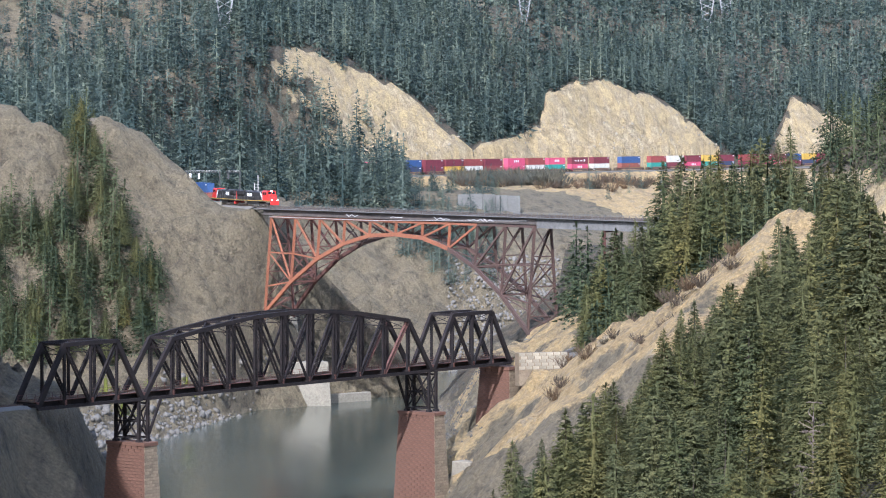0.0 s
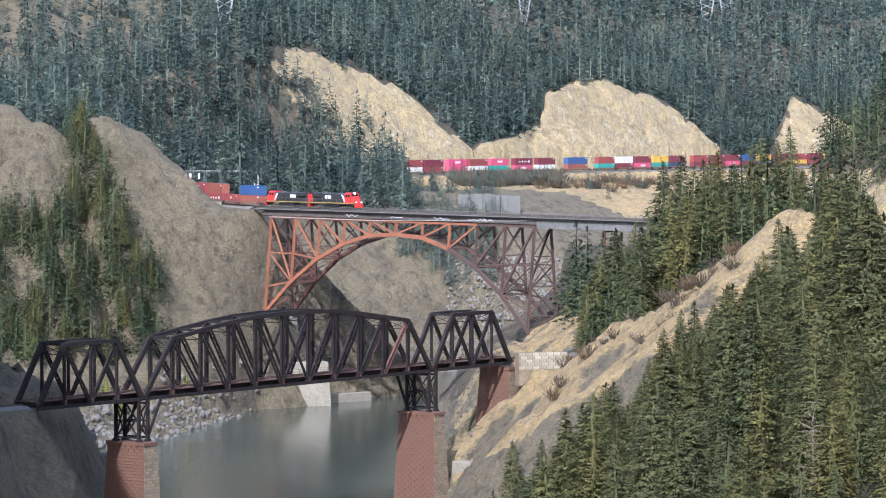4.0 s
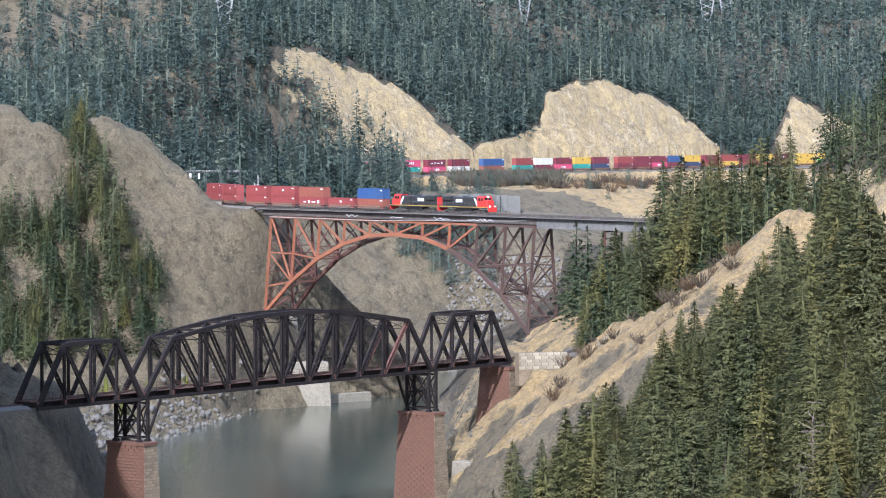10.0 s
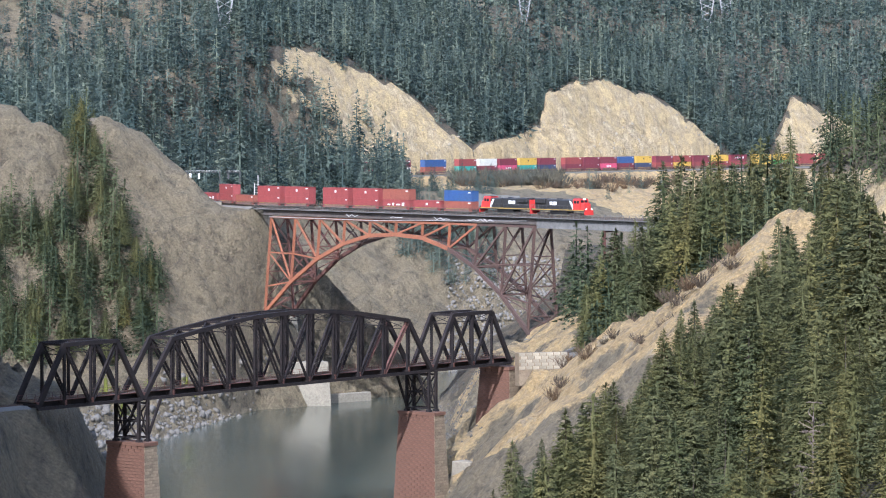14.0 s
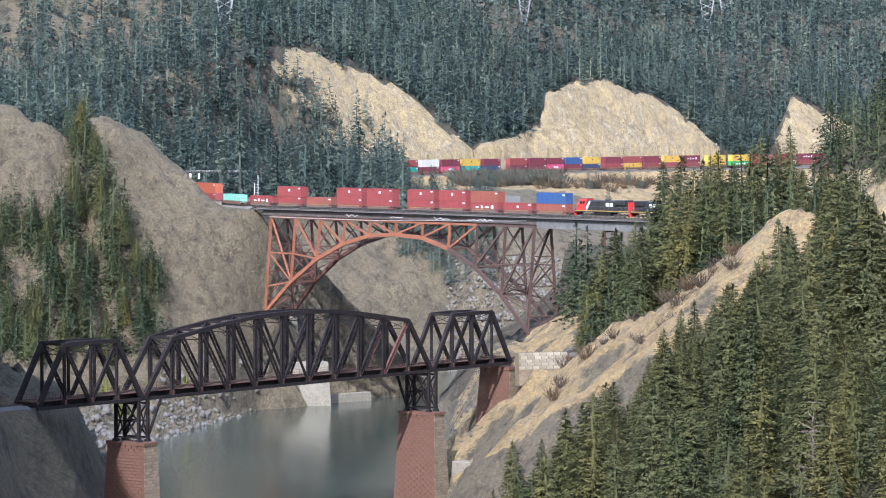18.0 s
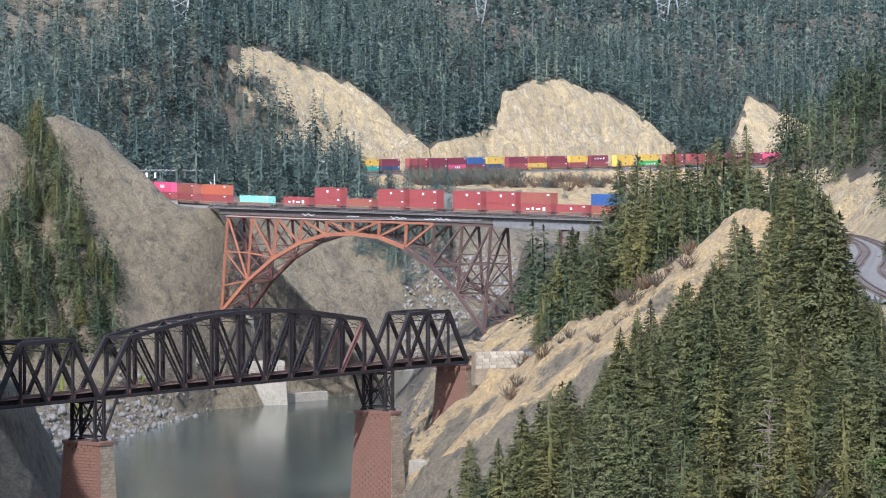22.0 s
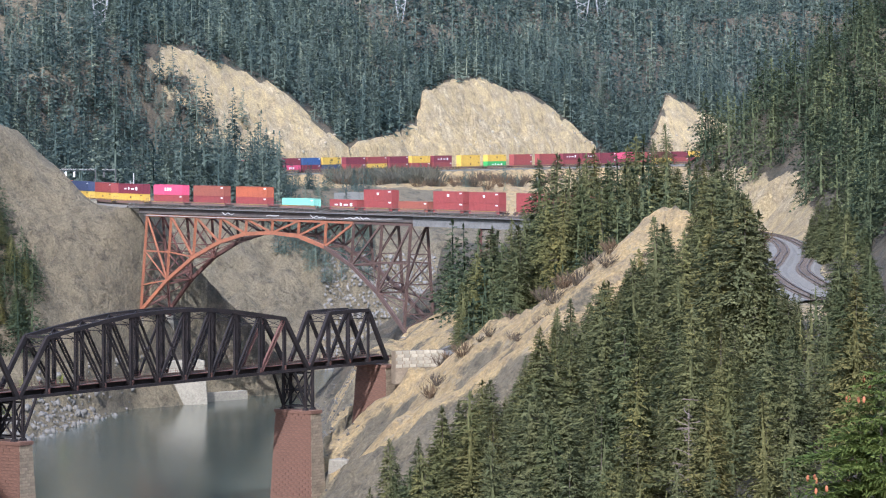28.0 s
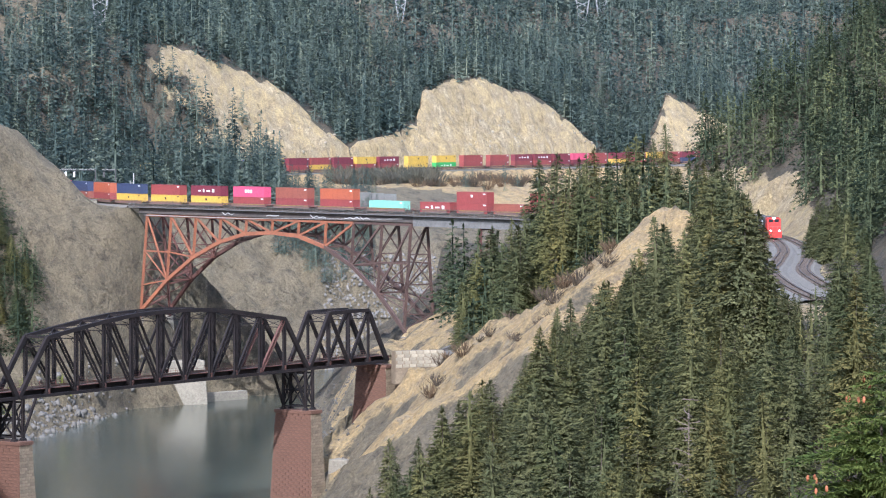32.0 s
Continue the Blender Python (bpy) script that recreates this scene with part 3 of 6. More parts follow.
    for y in (0.75, CP_W - 0.75):
        bar_part("walkway", span, STEEL_RUST, (0, y, 1.5), (length, y, 1.5), 0.8, 0.1)
        bm = bmesh.new()
        for i in range(int(length / 2.4) + 1):
            beam(bm, (i * 2.4, y, 1.5), (i * 2.4, y, 2.55), 0.07, 0.07)
        beam(bm, (0, y, 2.55), (length, y, 2.55), 0.05, 0.05)
        beam(bm, (0, y, 2.05), (length, y, 2.05), 0.04, 0.04)
        part("handrail", bm, STEEL_RUST, span)
    return span


lower_span(-CP_SIDE_A - 0.4, CP_SIDE_A, 4, [12.0, 12.1, 12.0], False, "black steel through-truss side span by the tunnel")
lower_span(0.0, CP_MAIN, 11, [11.6, 12.8, 13.9, 14.7, 15.0, 15.0, 14.7, 13.9, 12.8, 11.6], True, "black curved-chord through-truss main span over the river")
lower_span(CP_MAIN + 0.4, CP_SIDE_B, 4, [12.0, 12.1, 12.0], False, "black steel through-truss side span by the stone abutment")


def stone_pier(name, s, z_top, z_bot, long_top, wide_top, batter, label, steps_face=True, off=2.9):
    """A battered stone pier, course by course; its long side lies across the bridge."""
    pier = thing(name, frame_matrix(cp_at(s, off), CP_DIR, 0), label, "bridge pier", "piers of the lower bridge")
    bm = bmesh.new()
    depth = z_top - z_bot
    block(bm, (-wide_top / 2 - batter * depth + 0.12, -long_top / 2 - batter * depth + 0.12, z_bot),
          (wide_top / 2 + batter * depth - 0.12, long_top / 2 + batter * depth - 0.12, z_top - 0.02), batter * depth)
    part("core", bm, MORTAR, pier)
    bm = bmesh.new()
    block(bm, (-wide_top / 2 - 0.25, -long_top / 2 - 0.25, z_top - 0.7), (wide_top / 2 + 0.25, long_top / 2 + 0.25, z_top))
    part("cap", bm, PIER_RED, pier, "projecting stained stone cap")
    rnd = random.Random(int(s * 10))
    shared = {}
    z, row = z_top - 0.72, 0
    while z > z_bot:
        hgt = 0.62
        half_l, half_w = long_top / 2 + batter * (z_top - z), wide_top / 2 + batter * (z_top - z)
        for face, run, out in (("x", half_l, -half_w), ("y", half_w, -half_l)):
            count = max(2, round(run * 2 / 1.5))
            size = run * 2 / count
            for i in range(-1, count):
                a = -run + (i + (0.5 if row % 2 else 1.0)) * size
                lo, hi = max(a, -run), min(a + size, run)
                if hi - lo < 0.25:
                    continue
                key = (face, round((hi - lo) * 4), rnd.randrange(3))
                if key not in shared:
                    bm = bmesh.new()
                    wv = key[1] / 8 - 0.025
                    e = rnd.uniform(0.03, 0.1)
                    lo_v, hi_v = ((-e, -wv, -hgt / 2 + 0.03), (0.2, wv, hgt / 2 - 0.03)) if face == "x" else ((-wv, -e, -hgt / 2 + 0.03), (wv, 0.2, hgt / 2 - 0.03))
                    block(bm, lo_v, hi_v)
                    me = bpy.data.meshes.new("stone")
                    bm.to_mesh(me)
                    bm.free()
                    me.materials.append(PIER_RED if face == "x" else PIER_TAN)
                    shared[key] = me
                ob = new("stone", shared[key])
                ob.parent = pier
                ob.location = (out, (lo + hi) / 2, z - hgt / 2) if face == "x" else ((lo + hi) / 2, out, z - hgt / 2)
        z -= hgt
        row += 1
    return pier


stone_pier("stone_pier", -0.2, 21.0, -3, 9.6, 3.6, 0.045, "tall battered stone pier, one face stained red with iron")
stone_pier("stone_pier", CP_MAIN + 0.2, 20.4, -3, 9.6, 3.6, 0.045, "tall battered stone pier in the river, one face stained red")
stone_pier("stone_pier", CP_MAIN + CP_SIDE_B + 0.5, 28.6, 8, 8.0, 4.5, 0.06, "wide stone end pier on the slope, one face stained red")


def pier_tower(s, z0, strut):
    """The short braced steel tower between a pier and the trusses."""
    t = thing("pier_tower", frame_matrix(cp_at(s), CP_DIR, 0), "short black braced steel tower on a stone pier", "steel tower", "towers on the piers")
    top = CP_Z - 0.1
    for y in (-0.1, CP_W + 0.1):
        for x in (-1.3, 1.3):
            laced("leg", t, STEEL_BLACK, (x, y, z0), (x, y, top), 0.5, 0.6, 0.6)
            bm = bmesh.new()
            block(bm, (x - 0.55, y - 0.55, z0 - 0.02), (x + 0.55, y + 0.55, z0 + 0.5), 0.1)
            part("shoe", bm, STEEL_BLACK, t)
        for a, b in (((-1.3, z0 + 0.6), (1.3, top - 0.5)), ((-1.3, top - 0.5), (1.3, z0 + 0.6))):
            bar_part("brace", t, STEEL_BLACK, (a[0], y, a[1]), (b[0], y, b[1]), 0.2, 0.25)
        if strut:
            bar_part("raking_strut", t, STEEL_BLACK, (1.3 * strut, y, z0 + 0.8), (5.2 * strut, y, top), 0.4, 0.45)
    for x in (-1.3, 1.3):
        for z in (z0 + 0.8, (z0 + top) / 2, top - 0.6):
            bar_part("strut", t, STEEL_BLACK, (x, 0, z), (x, CP_W, z), 0.3, 0.35)
        for za, zb in ((z0 + 0.8, top - 0.6), (top - 0.6, z0 + 0.8)):
            bar_part("brace", t, STEEL_BLACK, (x, 0, za), (x, CP_W, zb), 0.22, 0.28)


pier_tower(-0.2, 21.0, 1)
pier_tower(CP_MAIN + 0.2, 20.4, -1)


# ---- the upper bridge: a deck arch of orange and brown steel ----
PANEL = 12.2
CROWN = 70.0
RIB_DROP = [6.7, 7.3, 10.0, 14.7, 21.7, 31.0]


def upper_bridge():
    br = thing("arch_bridge", frame_matrix(CN_A, CN_DIR, CN_Z), "high steel deck arch railway bridge, half orange, half weathered brown", "bridge")

    def half(z):          # half width at a depth below the rails
        return 2.8 + max(0.0, -z - 3) * 0.085

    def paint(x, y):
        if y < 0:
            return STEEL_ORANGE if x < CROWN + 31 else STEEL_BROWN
        # far side darker than the near one: its shade is put into the colour
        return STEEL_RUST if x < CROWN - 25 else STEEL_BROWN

    nodes_x = [CROWN + k * PANEL for k in range(-5, 6)]
    drop = [RIB_DROP[abs(k)] for k in range(-5, 6)]
    top = -3.1
    for side in (-1, 1):
        def pt(x, z, s=side):
            return (x, s * half(z), z)
        for i in range(10):
            a, b = pt(nodes_x[i], -drop[i]), pt(nodes_x[i + 1], -drop[i + 1])
            if i in (0, 9):
                k = 5 if i == 9 else 0
                end = pt(CROWN + (1 if i == 9 else -1) * 5.15 * PANEL, -32.6)
                a, b = (end, b) if i == 0 else (a, end)
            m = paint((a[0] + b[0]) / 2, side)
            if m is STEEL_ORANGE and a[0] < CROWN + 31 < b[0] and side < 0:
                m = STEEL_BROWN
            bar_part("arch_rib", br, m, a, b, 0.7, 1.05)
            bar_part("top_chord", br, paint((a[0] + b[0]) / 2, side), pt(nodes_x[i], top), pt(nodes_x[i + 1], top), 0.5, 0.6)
        for i, k in enumerate(range(-5, 6)):
            x = nodes_x[i]
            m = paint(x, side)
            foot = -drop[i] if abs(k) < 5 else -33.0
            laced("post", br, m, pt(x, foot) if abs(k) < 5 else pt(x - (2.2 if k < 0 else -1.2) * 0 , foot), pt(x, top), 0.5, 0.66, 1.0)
            if k and abs(k) <= 4:
                inner = nodes_x[i + (1 if k < 0 else -1)]
                outer = nodes_x[i - (1 if k < 0 else -1)]
                # diagonals fall from the outer top to the rib nearer the crown
                bar_part("diagonal", br, m, pt(outer, top), pt(x, -drop[i]), 0.42, 0.55)
            if k == 0:
                for o in (i - 1, i + 1):
                    bar_part("diagonal", br, m, pt(nodes_x[o], top), pt(x, -drop[i]), 0.42, 0.5)
        for k in (-1, 1):
            # end frames: level struts and braces between the last two posts
            xa, xb = CROWN + k * 5 * PANEL, CROWN + k * 4 * PANEL
            m = paint(xa, side)
            bar_part("level_strut", br, m, pt(xa, -13.5), pt(xb, -13.5), 0.35, 0.4)
            bar_part("level_strut", br, m, pt(xb, -13.5), pt(CROWN + k * 3 * PANEL, -14.6), 0.35, 0.4)
            bar_part("level_strut", br, m, pt(xa, -23.5), pt(xb, -21.7), 0.35, 0.4)
            bar_part("end_brace", br, m, pt(xa, -13.5), pt(xb, -21.7), 0.3, 0.35)
    # bracing between the two ribs
    for i, k in enumerate(range(-5, 6)):
        x = nodes_x[i]
        zb = -drop[i]
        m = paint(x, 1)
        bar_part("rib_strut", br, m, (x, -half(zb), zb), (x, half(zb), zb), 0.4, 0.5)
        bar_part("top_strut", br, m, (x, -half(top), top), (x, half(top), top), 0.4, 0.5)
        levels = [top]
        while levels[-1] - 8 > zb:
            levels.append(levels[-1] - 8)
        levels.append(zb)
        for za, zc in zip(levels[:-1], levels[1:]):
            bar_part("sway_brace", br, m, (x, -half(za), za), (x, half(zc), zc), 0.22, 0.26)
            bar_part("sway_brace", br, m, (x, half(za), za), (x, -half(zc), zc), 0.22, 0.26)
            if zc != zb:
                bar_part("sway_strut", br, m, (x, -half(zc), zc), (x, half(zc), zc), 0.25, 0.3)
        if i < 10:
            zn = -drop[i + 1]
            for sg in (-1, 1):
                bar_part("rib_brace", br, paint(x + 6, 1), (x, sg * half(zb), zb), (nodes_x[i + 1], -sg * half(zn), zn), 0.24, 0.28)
    # deck: girders, sleepers, rails, walkways with rails
    total = 196.0
    x_end = CROWN + 5 * PANEL
    for y in (-2.0, 2.0):
        bar_part("deck_girder", br, DECK_DARK, (4.0, y, -1.75), (x_end, y, -1.75), 0.45, 1.5)
        for a, b in ((x_end, x_end + 27.5), (x_end + 27.5, total)):
            bar_part("approach_girder", br, DECK_GREY, (a + 0.1, y, -2.1), (b - 0.1, y, -2.1), 0.5, 2.7, (0, 0, 1), "deep grey plate girder")
    n = int(total / 0.7)
    bm = bmesh.new()
    for i in range(n):
        x = (i + 0.5) * total / n
        block(bm, (x - 0.13, -2.1, -0.62), (x + 0.13, 2.1, -0.3))
    tagged(part("sleeper", bm, TIMBER, br), kind="stuff")
    for y in (-0.72, 0.72):
        bar_part("rail", br, RAIL, (0, y, -0.08), (total, y, -0.08), 0.08, 0.17)
    for y in (-2.75, 2.75):
        bar_part("walkway", br, DECK_GREY, (0, y, -0.72), (total, y, -0.72), 1.0, 0.18)
        bm = bmesh.new()
        for i in range(int(total / 2.5) + 1):
            beam(bm, (i * 2.5, y * 1.16, -0.7), (i * 2.5, y * 1.16, 0.42), 0.08, 0.08)
        for z in (0.42, 0.05, -0.3):
            beam(bm, (0, y * 1.16, z), (total, y * 1.16, z), 0.05, 0.05)
        part("handrail", bm, DECK_GREY, br, "grey pipe handrail")
    bar_part("cable_duct", br, DUCT, (8.5, -3.35, -3.0), (62, -3.35, -3.0), 0.16, 0.16, (0, 0, 1), "pale pipe slung under the walkway")
    bar_part("cable_duct", br, DUCT, (62, -3.35, -2.9), (128, -3.35, -1.6), 0.1, 0.1)
    for x0, n in ((47, 5), (68, 5), (88, 6), (103, 6), (110, 4)):
        bm = bmesh.new()
        pts = [(x0 + i * 1.4, -3.45, -1.35 - 0.75 * abs(math.sin(i * 1.7 + x0))) for i in range(n)]
        for a, b in zip(pts[:-1], pts[1:]):
            beam(bm, a, b, 0.14, 0.2)
        part("hanging_sheet", bm, DUCT, br, "torn white sheeting hung on the deck edge")
    # posts under the right approach
    for x in (x_end + 27.5, total - 20):
        for y in (-1.9, 1.9):
            laced("approach_post", br, STEEL_RUST if x < 170 else DECK_GREY, (x, y * 1.3, -22), (x, y, -3.4), 0.5, 0.8, 1.0)
        bar_part("post_strut", br, STEEL_RUST, (x, -1.9, -3.7), (x, 1.9, -3.7), 0.6, 0.5)
        bar_part("post_brace", br, STEEL_RUST, (x, -2.3, -16), (x, 1.9, -4), 0.25, 0.25)
    return br


DECK_DARK = worn("dark deck girder paint", (0.07, 0.062, 0.058), (0.13, 0.105, 0.09), 0.75, 0.0, 0.3, 3, 0.5, 0.01)
DUCT = worn("pale grey plastic pipe", (0.55, 0.53, 0.5), (0.4, 0.38, 0.36), 0.6)
upper_bridge()


def footing(name, m, size, label, mat=None, taper=0.4):
    bm = bmesh.new()
    block(bm, (-size[0] / 2, -size[1] / 2, -size[2]), (size[0] / 2, size[1] / 2, 0), taper)
    bmesh.ops.bevel(bm, geom=list(bm.edges), offset=0.15, segments=1, affect="EDGES")
    ob = part(name, bm, mat or CONCRETE)
    ob.matrix_world = m
    return tagged(ob, label, "concrete footing")


footing("bridge_abutment", frame_matrix(cn_at(-2.2), CN_DIR, CN_Z - 1.0), (5.0, 6.6, 9.0), "pale concrete abutment at the rock end of the arch bridge")
for sgn in (-1, 1):
    for side in (-1, 1):
        p = cn_at(CROWN + sgn * 5.15 * PANEL) + CN_FAR * side * 5.4
        footing("arch_footing", frame_matrix(p, CN_DIR, CN_Z - 32.8), (4, 3.4, 9), "pale concrete footing under the foot of the arch")
river_block = footing("river_wall", frame_matrix((-42.0, 1004.5), (0.95, 0.31), 13.0), (16, 11, 17), "pale concrete footing wall standing in the river", taper=1.0)
footing("concrete_block", frame_matrix((5.2, 744.0), CP_DIR, 9.2), (5.0, 5.5, 9.0), "pale concrete base at the foot of the end pier", taper=0.3)
wing = footing("river_wing_wall", frame_matrix((-29.0, 1016.0), (0.75, 0.66), 2.6), (18, 3, 6), "low pale concrete wing wall in the river", taper=0.3)
# ---- conifers ----
def outward(v, f):
    """Turns every face of a crown away from the trunk."""
    n = np.cross(v[f[:, 1]] - v[f[:, 0]], v[f[:, 2]] - v[f[:, 0]])
    c = v[f].mean(1) * (1, 1, 0)
    c = c / (np.linalg.norm(c, axis=1)[:, None] + 1e-6) + (0, 0, 0.45)
    turn = (n * c).sum(1) < 0
    f = f.copy()
    f[turn] = f[turn][:, ::-1]
    return v, f


def rounded(v, foot=(0, 0)):
    """Soft crown normals, which point away from the trunk and upwards."""
    c = (v - (foot[0], foot[1], 0)) * (1, 1, 0)
    c = c / (np.linalg.norm(c, axis=1)[:, None] + 0.25) + (0, 0, 0.62)
    c = c + np.random.default_rng(len(v)).normal(size=c.shape) * 0.25
    return c / np.linalg.norm(c, axis=1)[:, None]


def soften(me, normals):
    me.shade_smooth()
    me.normals_split_custom_set_from_vertices(normals.tolist())
    return me


def fir_arrays(seed, height, width, boughs, tufts, size, bare=0.06, power=0.8, droop=0.3, ragged=0.28, tri=False):
    """Crown of a conifer: boughs round a leaning stem, each a row of narrow hanging needle sprays."""
    r = np.random.default_rng(seed)
    q = (np.arange(boughs) + r.uniform(0, 1, boughs)) / boughs
    t = bare + (1 - bare) * (1 - (1 - q) ** 0.66)
    a = r.uniform(0, 2 * np.pi, boughs)
    lobe = r.uniform(0, 6.28, 3)
    reach = width * (1 - t) ** power * r.uniform(1 - ragged, 1 + ragged, boughs)
    reach = reach * (1 + 0.2 * np.sin(2 * a + lobe[0] + 7 * t) + 0.14 * np.sin(3 * a + lobe[1] - 17 * t)) + 0.025 * width
    d = np.stack([np.cos(a), np.sin(a), 0 * a], 1)
    s = np.stack([-np.sin(a), np.cos(a), 0 * a], 1)
    slope = 0.45 * t - 0.12 + r.normal(size=boughs) * 0.12
    u = 0.22 + 0.8 * (np.arange(tufts)[None] + r.uniform(0, 1, (boughs, tufts))) / tufts
    out = reach[:, None] * u
    lean = r.normal(size=2) * 0.015 * height
    stem = np.stack([lean[0] * t * t, lean[1] * t * t, height * t], 1)
    o = stem[:, None] + d[:, None] * out[..., None] + s[:, None] * (r.normal(size=out.shape) * 0.13 * out)[..., None]
    o[..., 2] += slope[:, None] * out - droop * out * u
    o = o.reshape(-1, 3)
    dd = d[:, None] * r.uniform(0.25, 1.0, (*out.shape, 1)) + s[:, None] * r.uniform(-0.9, 0.9, (*out.shape, 1))
    dd[..., 2] += r.uniform(-0.65, 0.2, out.shape)
    dd = dd.reshape(-1, 3)
    dd /= np.linalg.norm(dd, axis=1)[:, None]
    ln = (size * r.uniform(0.65, 1.4, out.shape) * (0.5 + 0.6 * (1 - t))[:, None]).reshape(-1, 1)
    top = np.zeros((6, 3))
    top[:, :2], top[:, 2] = lean, height * r.uniform(0.93, 0.985, 6)
    o = np.vstack([o, top])
    dd = np.vstack([dd, np.stack([r.normal(size=6) * 0.22, r.normal(size=6) * 0.22, np.ones(6)], 1)])
    ln = np.vstack([ln, np.full((6, 1), max(size * 0.9, 0.045 * height))])
    across = np.vstack([np.repeat(s, tufts, 0), np.tile((1.0, 0, 0), (6, 1))])
    side = np.cross(dd, r.normal(size=dd.shape))
    side = side / (np.linalg.norm(side, axis=1)[:, None] + 1e-6) + across * 0.25
    side = side / (np.linalg.norm(side, axis=1)[:, None] + 1e-6) * ln * r.uniform(0.12, 0.21, (len(ln), 1))
    k = len(o)
    i = np.arange(k)[:, None]
    # the dense dark heart of the crown
    bands, n = (2, 5) if tri else (6, 9)
    rings = []
    for j in range(bands + 1):
        h = bare + (0.96 - bare) * j / bands
        turn = np.arange(n) * 2 * np.pi / n + r.normal(size=n) * 0.15
        rad = ((0.07 if tri else 0.14) * width * (1 - h) ** power + 0.02) * r.uniform(0.75, 1.2, n)
        rings.append(np.stack([np.cos(turn) * rad + lean[0] * h * h, np.sin(turn) * rad + lean[1] * h * h, height * h + r.normal(size=n) * 0.015 * height], 1))
    heart = np.vstack(rings)
    quads = np.array([(j * n + q, j * n + (q + 1) % n, (j + 1) * n + (q + 1) % n, (j + 1) * n + q) for j in range(bands) for q in range(n)])
    if tri:
        quads = np.vstack([quads[:, :3], quads[:, [0, 2, 3]]])
        v = np.stack([o + side * 1.8, o + dd * ln, o - side * 1.8], 1).reshape(-1, 3)
        f = i * 3 + np.arange(3)[None]
    else:
        mid = o + dd * ln * 0.45
        v = np.stack([o, mid + side, o + dd * ln, mid - side], 1).reshape(-1, 3)
        f = i * 4 + np.arange(4)[None]
    f = np.vstack([f, quads + len(v)])
    v = np.vstack([v, heart])
    return outward(v, f)


def trunk_mesh(height, radius, seed, limbs=10, mat=None):
    r = random.Random(seed)
    bm = bmesh.new()
    rings = []
    for i in range(7):
        t = i / 6
        rings.append([bm.verts.new((math.cos(a) * radius * (1 - 0.94 * t) * r.uniform(0.9, 1.1), math.sin(a) * radius * (1 - 0.94 * t), t * height * 0.97 - 0.6))
                      for a in [k * math.pi / 3.5 for k in range(7)]])
    for a, b in zip(rings[:-1], rings[1:]):
        for k in range(7):
            bm.faces.new((a[k], a[(k + 1) % 7], b[(k + 1) % 7], b[k]))
    for i in range(limbs):
        t = r.uniform(0.15, 0.85)
        a = r.uniform(0, 6.28)
        ln = height * 0.16 * (1 - t) + 0.3
        beam(bm, (0, 0, t * height), (math.cos(a) * ln, math.sin(a) * ln, t * height - ln * 0.15), radius * 0.22, radius * 0.22)
    me = bpy.data.meshes.new("trunk")
    bm.to_mesh(me)
    bm.free()
    me.materials.append(mat or BARK)
    return me


TREES = []
for i, (h, wd, bare, droop, power, ragged) in enumerate((
        (22, 4.0, 0.05, 0.32, 0.8, 0.26), (25, 3.9, 0.08, 0.38, 0.72, 0.3), (18, 3.9, 0.04, 0.26, 0.78, 0.24),
        (20, 4.1, 0.14, 0.12, 0.58, 0.4), (27, 4.7, 0.06, 0.34, 0.76, 0.28), (14, 3.1, 0.04, 0.24, 0.84, 0.26))):
    v, f = fir_arrays(40 + i, h, wd, 620 + 10 * (h - 20), 14, 0.62, bare, power, droop, ragged)
    TREES.append((h, trunk_mesh(h, h * 0.008 + 0.05, i), soften(from_arrays("crown", v, f, NEEDLES), rounded(v))))


def tree(x, y, kind, height, turn, label="dark green fir tree on the canyon slope", group="", sink=0.3, z=None):
    h, trunk, crown = TREES[kind]
    s = height / h
    ob = new("fir_tree")
    ob.matrix_world = Matrix.Translation((x, y, (ground_at(x, y) if z is None else z) - sink)) @ pose(0, 0, 0, 0, 0, turn) @ Matrix.Diagonal((s * 1.15, s * 1.15, s, 1))
    for name, me in (("trunk", trunk), ("crown", crown)):
        o = new(name, me)
        o.parent = ob
    return tagged(ob, label, "tree", group or "fir trees")


def forest(name, spots, protos, label, mat):
    """Woods too far and dense to count, as one mesh."""
    vs, fs, ns, tints, k = [], [], [], [], 0
    r = np.random.default_rng(len(spots))
    for x, y, z, h in spots:
        v, f = protos[r.integers(len(protos))]
        a = r.uniform(0, 6.28)
        c, s = np.cos(a), np.sin(a)
        sc = h / v[:, 2].max()
        wide = sc * r.uniform(0.95, 1.5)
        vs.append(np.stack([(v[:, 0] * c - v[:, 1] * s) * wide + x, (v[:, 0] * s + v[:, 1] * c) * wide + y, v[:, 2] * sc + z - 0.4], 1))
        ns.append(rounded(vs[-1], (x, y)))
        tints.append(np.full(len(v), r.uniform()))
        fs.append(f + k)
        k += len(v)
    me = soften(from_arrays(name, np.vstack(vs), np.vstack(fs), mat), np.vstack(ns))
    me.attributes.new("tint", "FLOAT", "POINT").data.foreach_set("value", np.concatenate(tints).astype(np.float32))
    return tagged(new(name, me), label, "forest", kind="stuff")


def middling(seed, height, width):
    """A conifer in the middle distance."""
    return fir_arrays(seed, height, width, 120, 5, 0.042 * height, 0.04, 0.85, 0.35, 0.3, True)


FAR_PROTOS = [fir_arrays(100 + i, 22, 2.5 + 0.17 * i, 66, 4, 1.2, 0.03, 0.72 + 0.06 * (i % 3), 0.3, 0.3, True) for i in range(8)]


